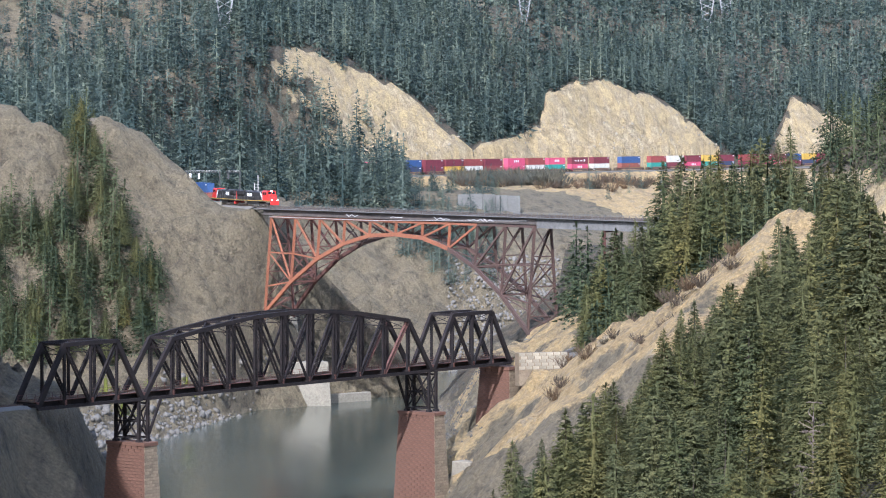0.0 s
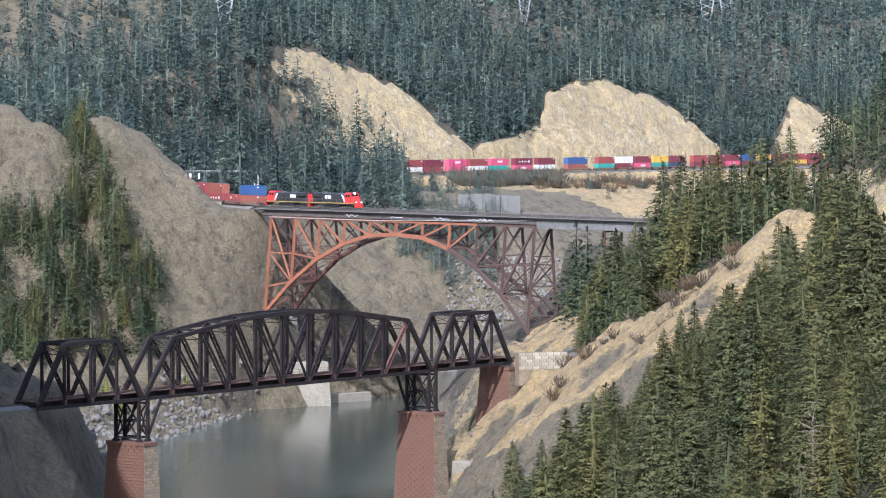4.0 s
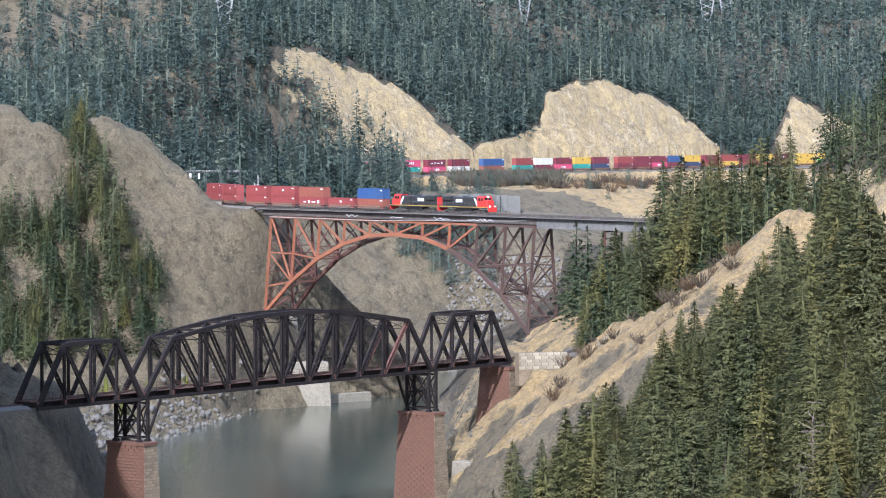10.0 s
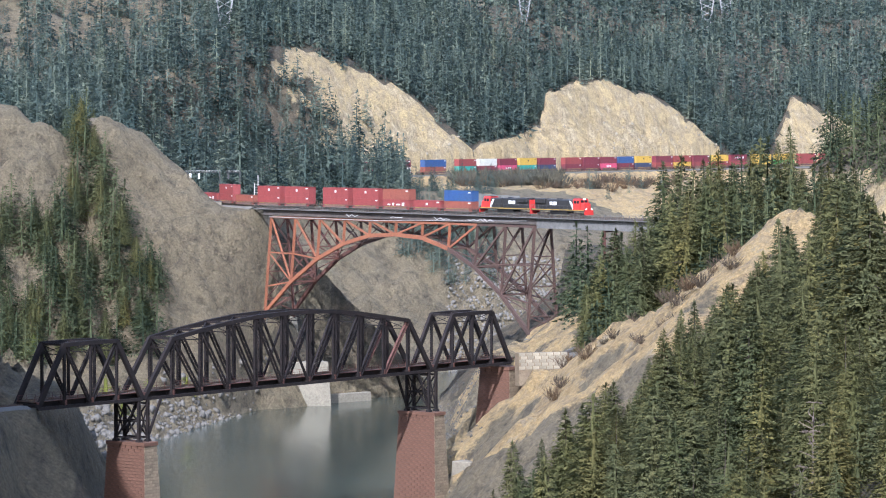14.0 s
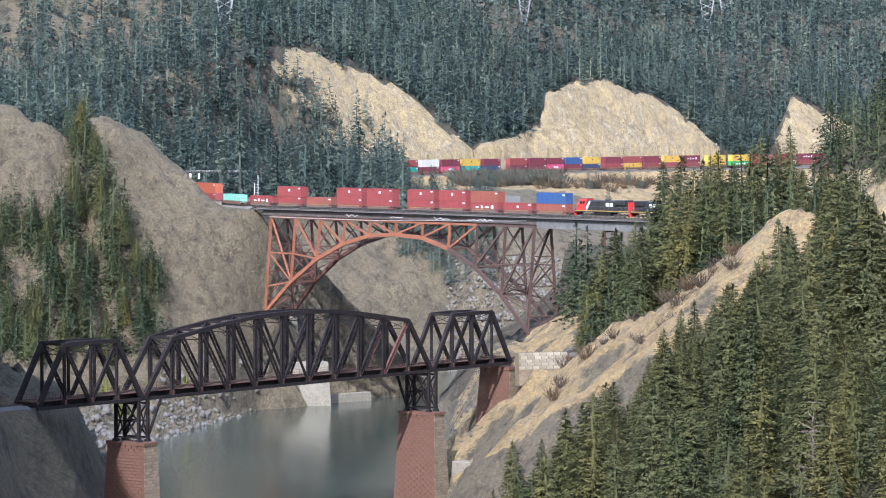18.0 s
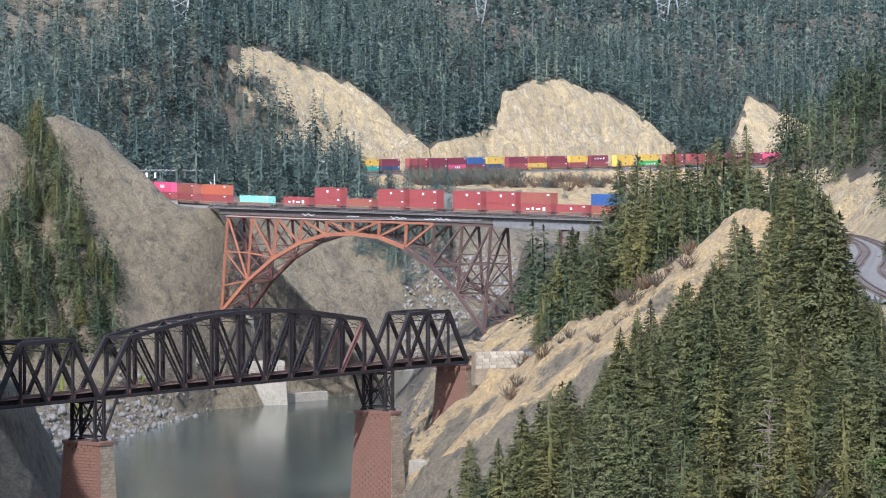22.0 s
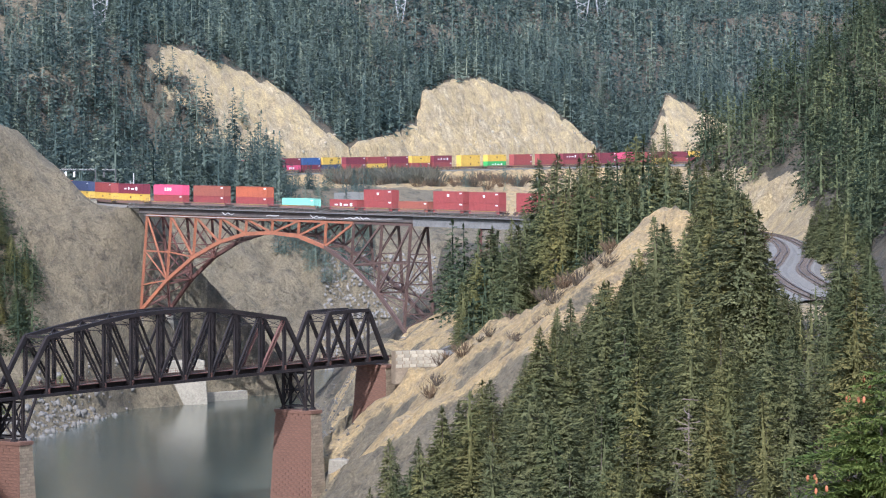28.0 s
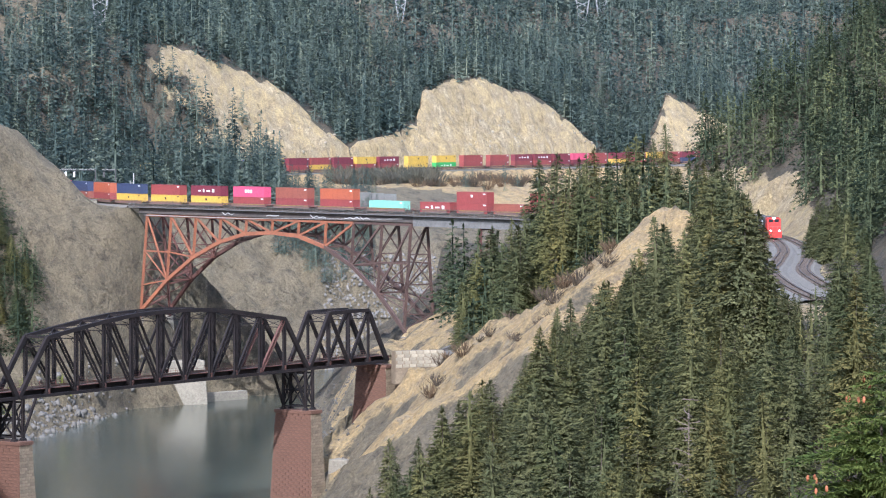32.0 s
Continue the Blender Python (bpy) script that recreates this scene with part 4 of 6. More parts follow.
def scatter(x0, x1, y0, y1, spacing, keep, seed, wedge=0.0):
    """Random even spots in a stretch of the plan, kept where keep(x, y, z, sand) says so."""
    r = np.random.default_rng(seed)
    gx, gy = np.meshgrid(np.arange(x0, x1, spacing), np.arange(y0, y1, spacing))
    x = gx.ravel() + r.uniform(-0.5, 0.5, gx.size) * spacing
    y = gy.ravel() + r.uniform(-0.5, 0.5, gx.size) * spacing
    z, sand, dry, rock = land(x, y)
    ok = keep(x, y, z, sand, r)
    return x[ok], y[ok], z[ok]


def clearing(x, y, lo=40, hi=120):
    return rough(x, y, lo, hi)


def far_keep(x, y, z, sand, r):
    dt, _, at = distance_to(x, y, FAR_TRACK)
    at = len(TRACK[:TRACK_S0]) - at
    beyond = ~side_of(x, y, FAR_TRACK)
    lean = at - (0.73 + 0.00115 * at) * dt
    sparse = (lean < 400) & (clearing(x, y, 11, 44) > 0.15) & (r.uniform(size=x.shape) < np.where(lean < 370, 0.6, 0.25)) & (dt > 12)
    wood = beyond & (dt > 11) & ((sand < 0.3) | sparse) & (x > -0.145 * y - 8) & (x < 0.178 * y + 8)
    bare = (clearing(x, y) > 1.3) & (r.uniform(size=x.shape) < 0.85)
    scrub = (x < -0.06 * y) & (z > 108) & (r.uniform(size=x.shape) < np.where(x < -0.075 * y, 0.6, 0.35))
    return wood & ~bare & ~scrub & (y > 1046) & (r.uniform(size=x.shape) < 0.93)


r_h = np.random.default_rng(5)
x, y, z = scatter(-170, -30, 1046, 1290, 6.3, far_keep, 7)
forest("hillside_forest", list(zip(x, y, z, r_h.uniform(12, 24, len(x)))), [middling(220 + i, 20, 4.0) for i in range(4)], "dense fir forest on the slope behind the bluff", NEEDLES_HAZED)
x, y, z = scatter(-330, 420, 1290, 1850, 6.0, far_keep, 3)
forest("mountain_forest", list(zip(x, y, z, r_h.uniform(10, 23, len(x)) + 4 * clearing(x, y, 16, 60))), FAR_PROTOS, "dense dark fir forest covering the far mountainside", NEEDLES_HAZED)
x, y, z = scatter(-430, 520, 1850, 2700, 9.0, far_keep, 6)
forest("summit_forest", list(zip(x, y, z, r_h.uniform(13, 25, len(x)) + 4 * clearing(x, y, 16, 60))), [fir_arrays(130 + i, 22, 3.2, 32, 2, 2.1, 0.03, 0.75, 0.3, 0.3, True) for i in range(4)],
       "distant fir forest high on the mountain", NEEDLES_HAZED)


def bend_keep(x, y, z, sand, r):
    dt, _, at = distance_to(x, y, FAR_TRACK)
    at = len(TRACK[:TRACK_S0]) - at
    beyond = ~side_of(x, y, FAR_TRACK)
    dl, _, _ = distance_to(x, y, LEFT_WATER)
    on_left = side_of(x, y, LEFT_WATER)
    arch = on_left & ~beyond & (x > -0.013 * y) & (x < 0.017 * y) & (z > 31) & (y > 1185) & (dt > 12) & (y < 1300)
    return arch | on_left & ~beyond & (z > 50) & (dt > 6) & (y > 1062) & (dl > 45) & ((at < 395) | (r.uniform(size=x.shape) < 0.05) & (dt > 10)) & (x > -0.1 * y) & (x < np.where(at < 395, -0.011 * y, 999)) & (z < 75)


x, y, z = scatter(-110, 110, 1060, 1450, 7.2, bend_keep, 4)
forest("bend_forest", list(zip(x, y, z, np.where(x < -0.011 * y, r_h.uniform(15, 27, len(x)) + 5 * clearing(x, y, 16, 60), np.where(x < 0.017 * y, r_h.uniform(6, 12, len(x)), r_h.uniform(4, 10, len(x)))))), [middling(190 + i, 22, 4.4) for i in range(4)], "dense fir wood inside the bend of the railway", NEEDLES_HAZED)


def arch_keep(x, y, z, sand, r):
    v = x / y
    return side_of(x, y, LEFT_WATER) & (v > -0.012 + (40 - z) * 0.0008) & (v < 0.016) & (z > 27) & (z < 48)


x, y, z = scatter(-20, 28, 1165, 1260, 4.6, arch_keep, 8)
forest("riverside_wood", list(zip(x, y, z, r_h.uniform(5, 10, len(x)))), [middling(230 + i, 9, 2.6) for i in range(3)], "low dark firs on the bank behind the arch", NEEDLES_HAZED)
# the hillside woods near the camera, tree by tree


def grove(x0, x1, y0, y1, spacing, keep, seed, low, high, label, group, edge=None):
    r = random.Random(seed)
    xs, ys, zs = scatter(x0, x1, y0, y1, spacing, keep, seed)
    for x, y, z in zip(xs, ys, zs):
        kind = r.choice((0, 1, 2, 3, 4, 5))
        tall = r.uniform(low, high) * (0.8 if kind == 5 else 1.0)
        if 0.1285 < x / y < 0.1455 and y < 720:      # low young trees below the curve of the tracks
            tall = min(tall, 81.5 - 0.0465 * y - z)
            if tall < 4:
                continue
        if edge is not None:                        # smaller towards the open slope
            tall *= min(max((rise(x, edge) - y) / 70, 0), 1) * 0.5 + 0.5
        tree(x, y, kind, tall, r.uniform(0, 360), label, group, 0.3, z)


WOOD_EDGE = [(-20, 490), (10, 535), (30, 570), (50, 600), (65, 628), (76, 652), (90, 690), (140, 700)]


def slope_keep(x, y, z, sand, r):
    dn, _, _ = distance_to(x, y, NEAR_TRACK)
    ridge, _, _ = distance_to(x, y, np.array([(6, 752, 0), (34, 739, 0), (57, 709, 0), (70, 695, 0), (80, 684, 0)], float))
    up = side_of(x, y, NEAR_TRACK)
    dr, _, _ = distance_to(x, y, RIGHT_WATER)
    return (y < rise(x, WOOD_EDGE)) & ~up & (dn > 8) & (dr > 10) & (x < 0.178 * y + 2) & (x > 0.0 * y)


grove(-8, 115, 380, 700, 8.8, slope_keep, 21, 13, 22, "tall green fir on the steep near slope", "firs on the near slope", WOOD_EDGE)


def behind_keep(x, y, z, sand, r):
    dn, _, _ = distance_to(x, y, NEAR_TRACK)
    up = side_of(x, y, NEAR_TRACK)
    db, _, _ = distance_to(x, y, np.array([(*cn_at(0), 0), (*cn_at(178), 0)], float))
    dc, _, _ = distance_to(x, y, CP_TRACK_RIGHT[::8])
    spur = rise(x, [(30, 775), (60, 742), (90, 720)])
    return (x > 33) & (y > spur) & ~up & (dn > 7) & (db > 9) & (dc > 6) & (y < 1010) & (x < 0.14 * y + 10)


grove(30, 150, 730, 1000, 16.0, behind_keep, 22, 17, 26, "tall dark fir between the spur and the arch bridge", "firs behind the spur")


def hill_keep(x, y, z, sand, r):
    dn, _, _ = distance_to(x, y, NEAR_TRACK)
    up = side_of(x, y, NEAR_TRACK)
    return up & (dn > np.where(x > 0.143 * y, 11, 21) + r.uniform(0, 5, x.shape)) & (dn < 95) & (x < 0.185 * y + 5) & (x > 0.112 * y)


x, y, z = scatter(60, 190, 540, 980, 6.3, hill_keep, 23)
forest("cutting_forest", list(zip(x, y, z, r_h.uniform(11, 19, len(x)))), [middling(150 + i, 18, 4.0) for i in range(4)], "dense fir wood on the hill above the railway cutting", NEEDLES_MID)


def bluff_keep(x, y, z, sand, r):
    """Firs fill the gully of the bluff and its foot; two ribs of rock stay bare."""
    dl, _, _ = distance_to(x, y, LEFT_WATER)
    a, h = 784 + 6000 * x / y, 172 + 6000 * (83 - z) / y
    right = rise(h, [(200, 165), (240, 185), (290, 195), (340, 220), (380, 235), (420, 270), (450, 292), (500, 305), (540, 295), (600, 285)])
    left = rise(h, [(200, 105), (250, 112), (300, 120), (330, 110), (350, 0), (700, -60)])
    ribs = (np.hypot((a - 178) / 30, (h - 530) / 42) < 1) | (np.hypot((a - 38) / 22, (h - 440) / 34) < 1) | (np.hypot((a - 150) / 16, (h - 385) / 45) < 1)
    return (x > -0.137 * y) & (dl > 21) & (a > left) & (a < right) & (h > 190) & (h < 590) & ~ribs & (clearing(x, y, 11, 31) > -0.8)


grove(-145, -60, 860, 1030, 7.0, bluff_keep, 24, 9, 15, "dark fir rooted on the rock bluff", "firs on the rock bluff")


x, y, z = scatter(-145, -60, 860, 1030, 3.9, bluff_keep, 27)
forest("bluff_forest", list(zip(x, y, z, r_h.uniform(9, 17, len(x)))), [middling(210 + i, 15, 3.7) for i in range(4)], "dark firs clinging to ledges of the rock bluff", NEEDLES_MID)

x, y, z = scatter(30, 150, 730, 1000, 6.6, behind_keep, 26)
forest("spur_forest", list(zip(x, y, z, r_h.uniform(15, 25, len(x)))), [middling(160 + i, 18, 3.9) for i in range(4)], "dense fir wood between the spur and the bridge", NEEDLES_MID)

# young firs that fill the near slope between the tall ones
x, y, z = scatter(-8, 115, 380, 700, 5.2, slope_keep, 25)
low = np.clip(np.where((x / y > 0.1285) & (x / y < 0.1455), np.minimum(9, 81 - 0.0465 * y - z), 9), 0, 9) * r_h.uniform(0.45, 1.0, len(x))
forest("young_firs", [q for q in zip(x, y, z, low) if q[3] > 2.5], [fir_arrays(170 + i, 10, 2.4, 50, 5, 0.62, 0.03) for i in range(4)], "young firs crowding the near slope", YOUNG_NEEDLES)

# trees that stand out: across and down in the picture of the valley, and how far off
STAND_OUT = ((1470, 285, 735), (1490, 275, 728), (1510, 288, 722), (1455, 292, 742), (1500, 262, 870), (1520, 280, 850), (1535, 300, 840),
             (1548, 350, 446), (1540, 342, 440), (1555, 378, 442), (1310, 330, 790), (1340, 320, 800), (1375, 330, 785), (1410, 325, 780), (1445, 320, 775), (1470, 315, 760), (1330, 300, 790), (1425, 300, 770), (1480, 300, 750), (1495, 320, 745),
             (1519, 335, 450), (1530, 338, 452), (1541, 352, 450), (1549, 372, 447), (1508, 352, 455), (1553, 405, 440), (1490, 390, 460), (1476, 430, 452), (1660, 385, 655), (1672, 352, 640), (1684, 345, 632), (1696, 350, 620), (1708, 362, 600), (1722, 370, 590), (1738, 380, 570), (1755, 400, 550), (1668, 400, 640), (1690, 395, 625), (1748, 480, 500), (1775, 470, 490), (1400, 425, 600), (1262, 535, 590), (1205, 545, 600), (912, 780, 560), (1060, 720, 580), (1130, 680, 590), (1330, 480, 590), (1465, 400, 600),
             (1545, 345, 640), (1610, 505, 470), (1700, 490, 480), (1000, 790, 545), (1760, 430, 500),
             (1062, 450, 800), (1085, 405, 805), (1122, 388, 830), (1150, 372, 800), (1176, 285, 815), (1200, 272, 840), (1222, 300, 800), (1248, 282, 830), (1275, 264, 850),
             (1300, 288, 810), (1325, 262, 870), (1345, 242, 880), (1378, 250, 860), (1402, 272, 880), (1440, 282, 870), (1470, 262, 890), (1500, 300, 860), (1420, 300, 830),
             (1110, 430, 780), (1140, 400, 775), (1185, 345, 780), (1215, 340, 770), (1255, 330, 775), (1285, 320, 770), (1040, 500, 790), (1360, 300, 820), (1390, 310, 800))
rt = random.Random(4)
for u, w, y in STAND_OUT:
    x = (u - 784) / 6000 * y
    tall = 83 - (w - 222) / 6000 * y - ground_at(x, y)
    if tall > 5:
        tree(x, y, rt.choice((0, 1, 2, 4)) if tall > 12 else 5, min(tall, 38), rt.uniform(0, 360), "tall dark fir standing above its neighbours", "tall firs")
# ---- tracks on the ground ----
def swept(line, off, w, h, dz, step=3):
    """A bar that follows a track at a distance to its side."""
    p = line[::step]
    d = np.gradient(p[:, :2], axis=0)
    d /= np.linalg.norm(d, axis=1)[:, None]
    nrm = np.stack([-d[:, 1], d[:, 0]], 1)
    v = []
    for a, b in ((-w / 2, 0), (w / 2, 0), (w / 2, h), (-w / 2, h)):
        v.append(np.c_[p[:, :2] + nrm * (off + a), p[:, 2] + dz + b])
    v = np.stack(v, 1).reshape(-1, 3)
    f = [(i * 4 + k, i * 4 + (k + 1) % 4, i * 4 + 4 + (k + 1) % 4, i * 4 + 4 + k) for i in range(len(p) - 1) for k in range(4)]
    f += [(3, 2, 1, 0), tuple(len(v) - 4 + k for k in range(4))]
    return v, f


BALLAST = worn("grey crushed-stone ballast", (0.19, 0.17, 0.142), (0.13, 0.118, 0.1), 0.95, 0.0, 0.2, 5, 0.5, 0.06)


def ballast_bed(line):
    """A bed of stone with sloping shoulders under a track."""
    p = line[::3]
    d = np.gradient(p[:, :2], axis=0)
    d /= np.linalg.norm(d, axis=1)[:, None]
    nrm = np.stack([-d[:, 1], d[:, 0]], 1)
    prof = ((-3.6, -1.0), (-1.9, -0.28), (1.9, -0.28), (3.6, -1.0))
    v = np.stack([np.c_[p[:, :2] + nrm * a, p[:, 2] + b] for a, b in prof], 1).reshape(-1, 3)
    f = [(i * 4 + k, i * 4 + k + 1, i * 4 + 5 + k, i * 4 + 4 + k) for i in range(len(p) - 1) for k in range(3)]
    return v, f


def railway(line, label, sleepers=True):
    tr = thing("railway_track", Matrix.Identity(4), label, "railway track", "railway tracks")

    def add(name, vf, mat):
        me = bpy.data.meshes.new(name)
        me.from_pydata([tuple(q) for q in vf[0]], [], vf[1])
        me.materials.append(mat)
        ob = new(name, me)
        ob.parent = tr
        return ob
    add("ballast", ballast_bed(line), BALLAST)
    for off in (-0.72, 0.72):
        add("rail", swept(line, off, 0.13, 0.2, -0.2), RAIL)
    if sleepers:
        bm = bmesh.new()
        d = np.gradient(line[:, :2], axis=0)
        for i in range(0, len(line) - 1):
            for k in (0.0, 0.5):
                c = line[i] + (line[i + 1] - line[i]) * k
                n = np.array((-d[i][1], d[i][0])) / np.hypot(*d[i])
                beam(bm, (*(c[:2] - n * 1.3), c[2] - 0.27), (*(c[:2] + n * 1.3), c[2] - 0.27), 0.24, 0.14)
        tagged(part("sleeper", bm, TIMBER, tr), kind="stuff")


railway(TRACK[:TRACK_S0 + 1], "single railway track on grey ballast along the far hillside", False)
railway(TRACK[TRACK_S0 + 190:TRACK_S0 + 560], "railway track curving on grey ballast below a sandy cutting")
railway(SIDING[:330], "second railway track with rusty rails beside the main line")
railway(CP_TRACK_RIGHT[:330], "railway track leaving the lower bridge along the slope", False)
railway(CP_TRACK_LEFT, "railway track between the lower bridge and the tunnel", False)


# ---- masonry and small structures ----
def masonry_wall(name, a, b, z0, z1, label, size=(1.5, 0.75)):
    """A wall of squared stone blocks in front of a core, from a to b in plan; its blocks face the camera's side."""
    a, b = np.array(a, float), np.array(b, float)
    along = (b - a) / np.linalg.norm(b - a)
    length = float(np.linalg.norm(b - a))
    w = thing(name, frame_matrix(a, along, 0), label, "stone wall")
    bm = bmesh.new()
    block(bm, (0.05, 0.06, z0 - 3), (length - 0.05, 2.4, z1 - 0.05))
    part("core", bm, PIER_TAN, w)
    rows = int((z1 - z0) / size[1])
    cols = int(length / size[0])
    rnd = random.Random(3)
    shapes = []
    for k in range(4):
        bm = bmesh.new()
        e = rnd.uniform(0.02, 0.1)
        block(bm, (-size[0] / 2 + 0.02, -e, -size[1] / 2 + 0.02), (size[0] / 2 - 0.02, 0.5, size[1] / 2 - 0.02))
        me = bpy.data.meshes.new("stone")
        bm.to_mesh(me)
        bm.free()
        me.materials.append(WALL_STONE)
        shapes.append(me)
    for j in range(rows):
        for i in range(cols):
            if j == 0 and rnd.random() < 0.15:
                continue
            ob = new("stone", rnd.choice(shapes))
            ob.parent = w
            ob.location = ((i + (0.75 if j % 2 else 0.5)) * length / cols, 0, z1 - (j + 0.5) * size[1])
    return w


WALL_STONE = worn("cream wall stone", (0.42, 0.36, 0.26), (0.27, 0.23, 0.165), 0.9, 0.0, 0.4, 3, 0.5, 0.04, vary=0.25)
masonry_wall("retaining_wall", (17.0, 757.8), (28.0, 762.3), 27.6, 32.0, "cream squared-stone retaining wall beside the lower bridge")


def tunnel_portal():
    m = thing("tunnel_portal", frame_matrix(cp_at(-47, 2.9), CP_DIR, 29.2), "weathered concrete portal at the end of the lower bridge", "tunnel portal")
    for y in (-3.9, 3.9):
        bm = bmesh.new()
        block(bm, (-6, y - 1.3, -6), (0, y + 1.3, 7.5))
        part("pier", bm, PORTAL, m)
    bm = bmesh.new()
    block(bm, (-6, -6.2, 7.5), (0.5, 6.2, 10.5))
    part("lintel", bm, PORTAL, m)


PORTAL = worn("stained grey concrete", (0.17, 0.165, 0.15), (0.12, 0.115, 0.105), 0.9, 0.0, 0.2, 2, 0.5, 0.03)
tunnel_portal()


# grey concrete wall on the far bank, below the upper railway
def far_wall():
    y = 1262.0
    x0, x1 = 5.5, 29.0
    w = thing("concrete_wall", frame_matrix((x0, y), (0.995, 0.1), 0), "long grey concrete retaining wall on the far bank", "concrete wall")
    for i in range(5):
        bm = bmesh.new()
        block(bm, (i * 4.7, 0, 46), (i * 4.7 + 4.62, 1.5, 57.5 - 0.25 * abs(i - 1)), 0.02)
        part("panel", bm, PORTAL, w)


far_wall()


def signal_mast():
    m = thing("signal_mast", pose(-57.5, 1034, 58.3), "pale twin-post signal mast beside the railway", "signal mast")
    for x in (0, 1.1):
        bar_part("post", m, DUCT, (x, 0, 0), (x, 0, 7.2 + x * 2.2), 0.22, 0.22)
    for k in range(8):
        bar_part("rung", m, DUCT, (0, 0, 1 + k * 0.8), (1.1, 0, 1 + k * 0.8), 0.08, 0.1)


signal_mast()


SIGNAL_BOARD = worn("dark signal board", (0.03, 0.03, 0.035), (0.06, 0.055, 0.05), 0.6)


def signal_gantry(x, y, z, reach, heads):
    """A mast with a long arm over the track and signal heads hung below it."""
    m = thing("signal_gantry", pose(x, y, z), "pale steel signal gantry arm over the track", "signal gantry", "signal gantries")
    bar_part("mast", m, SIGNAL_BOARD, (0, 0, 0), (0, 0, 9.6), 0.3, 0.3)
    for dz, mat in ((9.0, SIGNAL_BOARD), (9.5, DUCT)):
        bar_part("arm", m, mat, (0, 0, dz), (reach, 0, dz), 0.1, 0.12)
    for k in range(int(abs(reach) / 1.2)):
        x0 = math.copysign(k * 1.2, reach)
        bar_part("arm_brace", m, SIGNAL_BOARD, (x0, 0, 9.0 if k % 2 else 9.5), (x0 + math.copysign(1.2, reach), 0, 9.5 if k % 2 else 9.0), 0.08, 0.08)
    for hx, mat in heads:
        bar_part("signal_head", m, mat, (hx, 0, 7.0), (hx, 0, 8.7), 0.6, 0.5, (0, 1, 0))
    for sy in (-0.5, 0.5):
        bar_part("guard_rail", m, SIGNAL_BOARD, (0, sy, 10.4), (reach, sy, 10.4), 0.05, 0.05)


signal_gantry(-70.0, 1064.0, 59.2, -13.5, ((-6.6, DUCT), (-9.3, LETTER), (-12.4, SIGNAL_BOARD)))
signal_gantry(-63.6, 1062.0, 59.2, -4.2, ((-3.6, SIGNAL_BOARD),))
hut = thing("relay_hut", pose(-70.0, 1032.0, 58.2), "small pale relay hut with a flat roof beside the track", "relay hut")
bm = bmesh.new()
block(bm, (-2.6, -1.2, -0.6), (2.6, 1.2, 1.6))
part("wall", bm, CONCRETE, hut)
bm = bmesh.new()
block(bm, (-2.8, -1.4, 1.6), (2.8, 1.4, 1.75))
part("roof", bm, DECK_GREY, hut)


def pylon(x, y, tall=46.0):
    g = ground_at(x, y)
    m = thing("power_pylon", pose(x, y, g), "pale steel lattice power pylon on the mountain", "power pylon", "power pylons")
    for sx in (-1, 1):
        for sy in (-1, 1):
            bar_part("leg", m, PYLON_STEEL, (sx * 1.0, sy * 0.9, -1), (sx * 5.6, sy * 2.2, tall * 0.62), 0.5, 0.5)
    for k in range(6):
        z = tall * 0.1 * (k + 0.4)
        r0, r1 = 1 + 4.6 * z / (tall * 0.62), 1 + 4.6 * (z + 3.5) / (tall * 0.62)
        for y0 in (-1.2, 1.2):
            bar_part("brace", m, PYLON_STEEL, (-r0, y0, z), (r1, y0, z + 3.5), 0.25, 0.25)
            bar_part("brace", m, PYLON_STEEL, (r0, y0, z), (-r1, y0, z + 3.5), 0.25, 0.25)
    bar_part("cross_arm", m, PYLON_STEEL, (-13, 0, tall * 0.66), (13, 0, tall * 0.66), 0.8, 1.4)
    for x0 in (-5.6, 5.6):
        bar_part("peak", m, PYLON_STEEL, (x0, 0, tall * 0.62), (x0, 0, tall * 0.8), 0.5, 0.5)


PYLON_STEEL = worn("galvanised pylon steel", (0.3, 0.3, 0.3), (0.22, 0.22, 0.22), 0.6, 0.1)
PYLONS = ((-0.0643, 1465), (0.024, 1945), (0.0777, 2220), (0.0832, 2285))
for slope, y in PYLONS:
    pylon(slope * y, y)


# ---- boulders ----
def rock_arrays(seed):
    r = np.random.default_rng(seed)
    bm = bmesh.new()
    bmesh.ops.create_icosphere(bm, subdivisions=1, radius=1)
    v = np.array([q.co for q in bm.verts]) * (1, 0.8, 0.6)
    cut = r.normal(size=(5, 3))
    cut /= np.linalg.norm(cut, axis=1)[:, None]
    for c in cut:
        d = v @ c
        lim = r.uniform(0.35, 0.7)
        v = v - np.clip(d - lim, 0, None)[:, None] * c
    f = np.array([[q.index for q in face.verts] for face in bm.faces])
    bm.free()
    return v, f


ROCKS = [rock_arrays(i) for i in range(8)]


def boulders(name, spots, label, mat):
    vs, fs, k = [], [], 0
    r = np.random.default_rng(len(spots) + 1)
    for x, y, z, size in spots:
        v, f = ROCKS[r.integers(8)]
        q = Euler(r.uniform(0, 6.28, 3)).to_matrix()
        vs.append((v * size) @ np.array(q).T + (x, y, z + size * 0.15))
        fs.append(f + k)
        k += len(v)
    me = from_arrays(name, np.vstack(vs), np.vstack(fs), mat)
    return tagged(new(name, me), label, "boulders", kind="stuff")


def shore_keep(x, y, z, sand, r):
    dl, _, _ = distance_to(x, y, LEFT_WATER)
    return (dl < 20) & (z > -1.2) & (z < 17) & side_of(x, y, LEFT_WATER) & (y < 1110) & (r.uniform(size=x.shape) < 0.8)


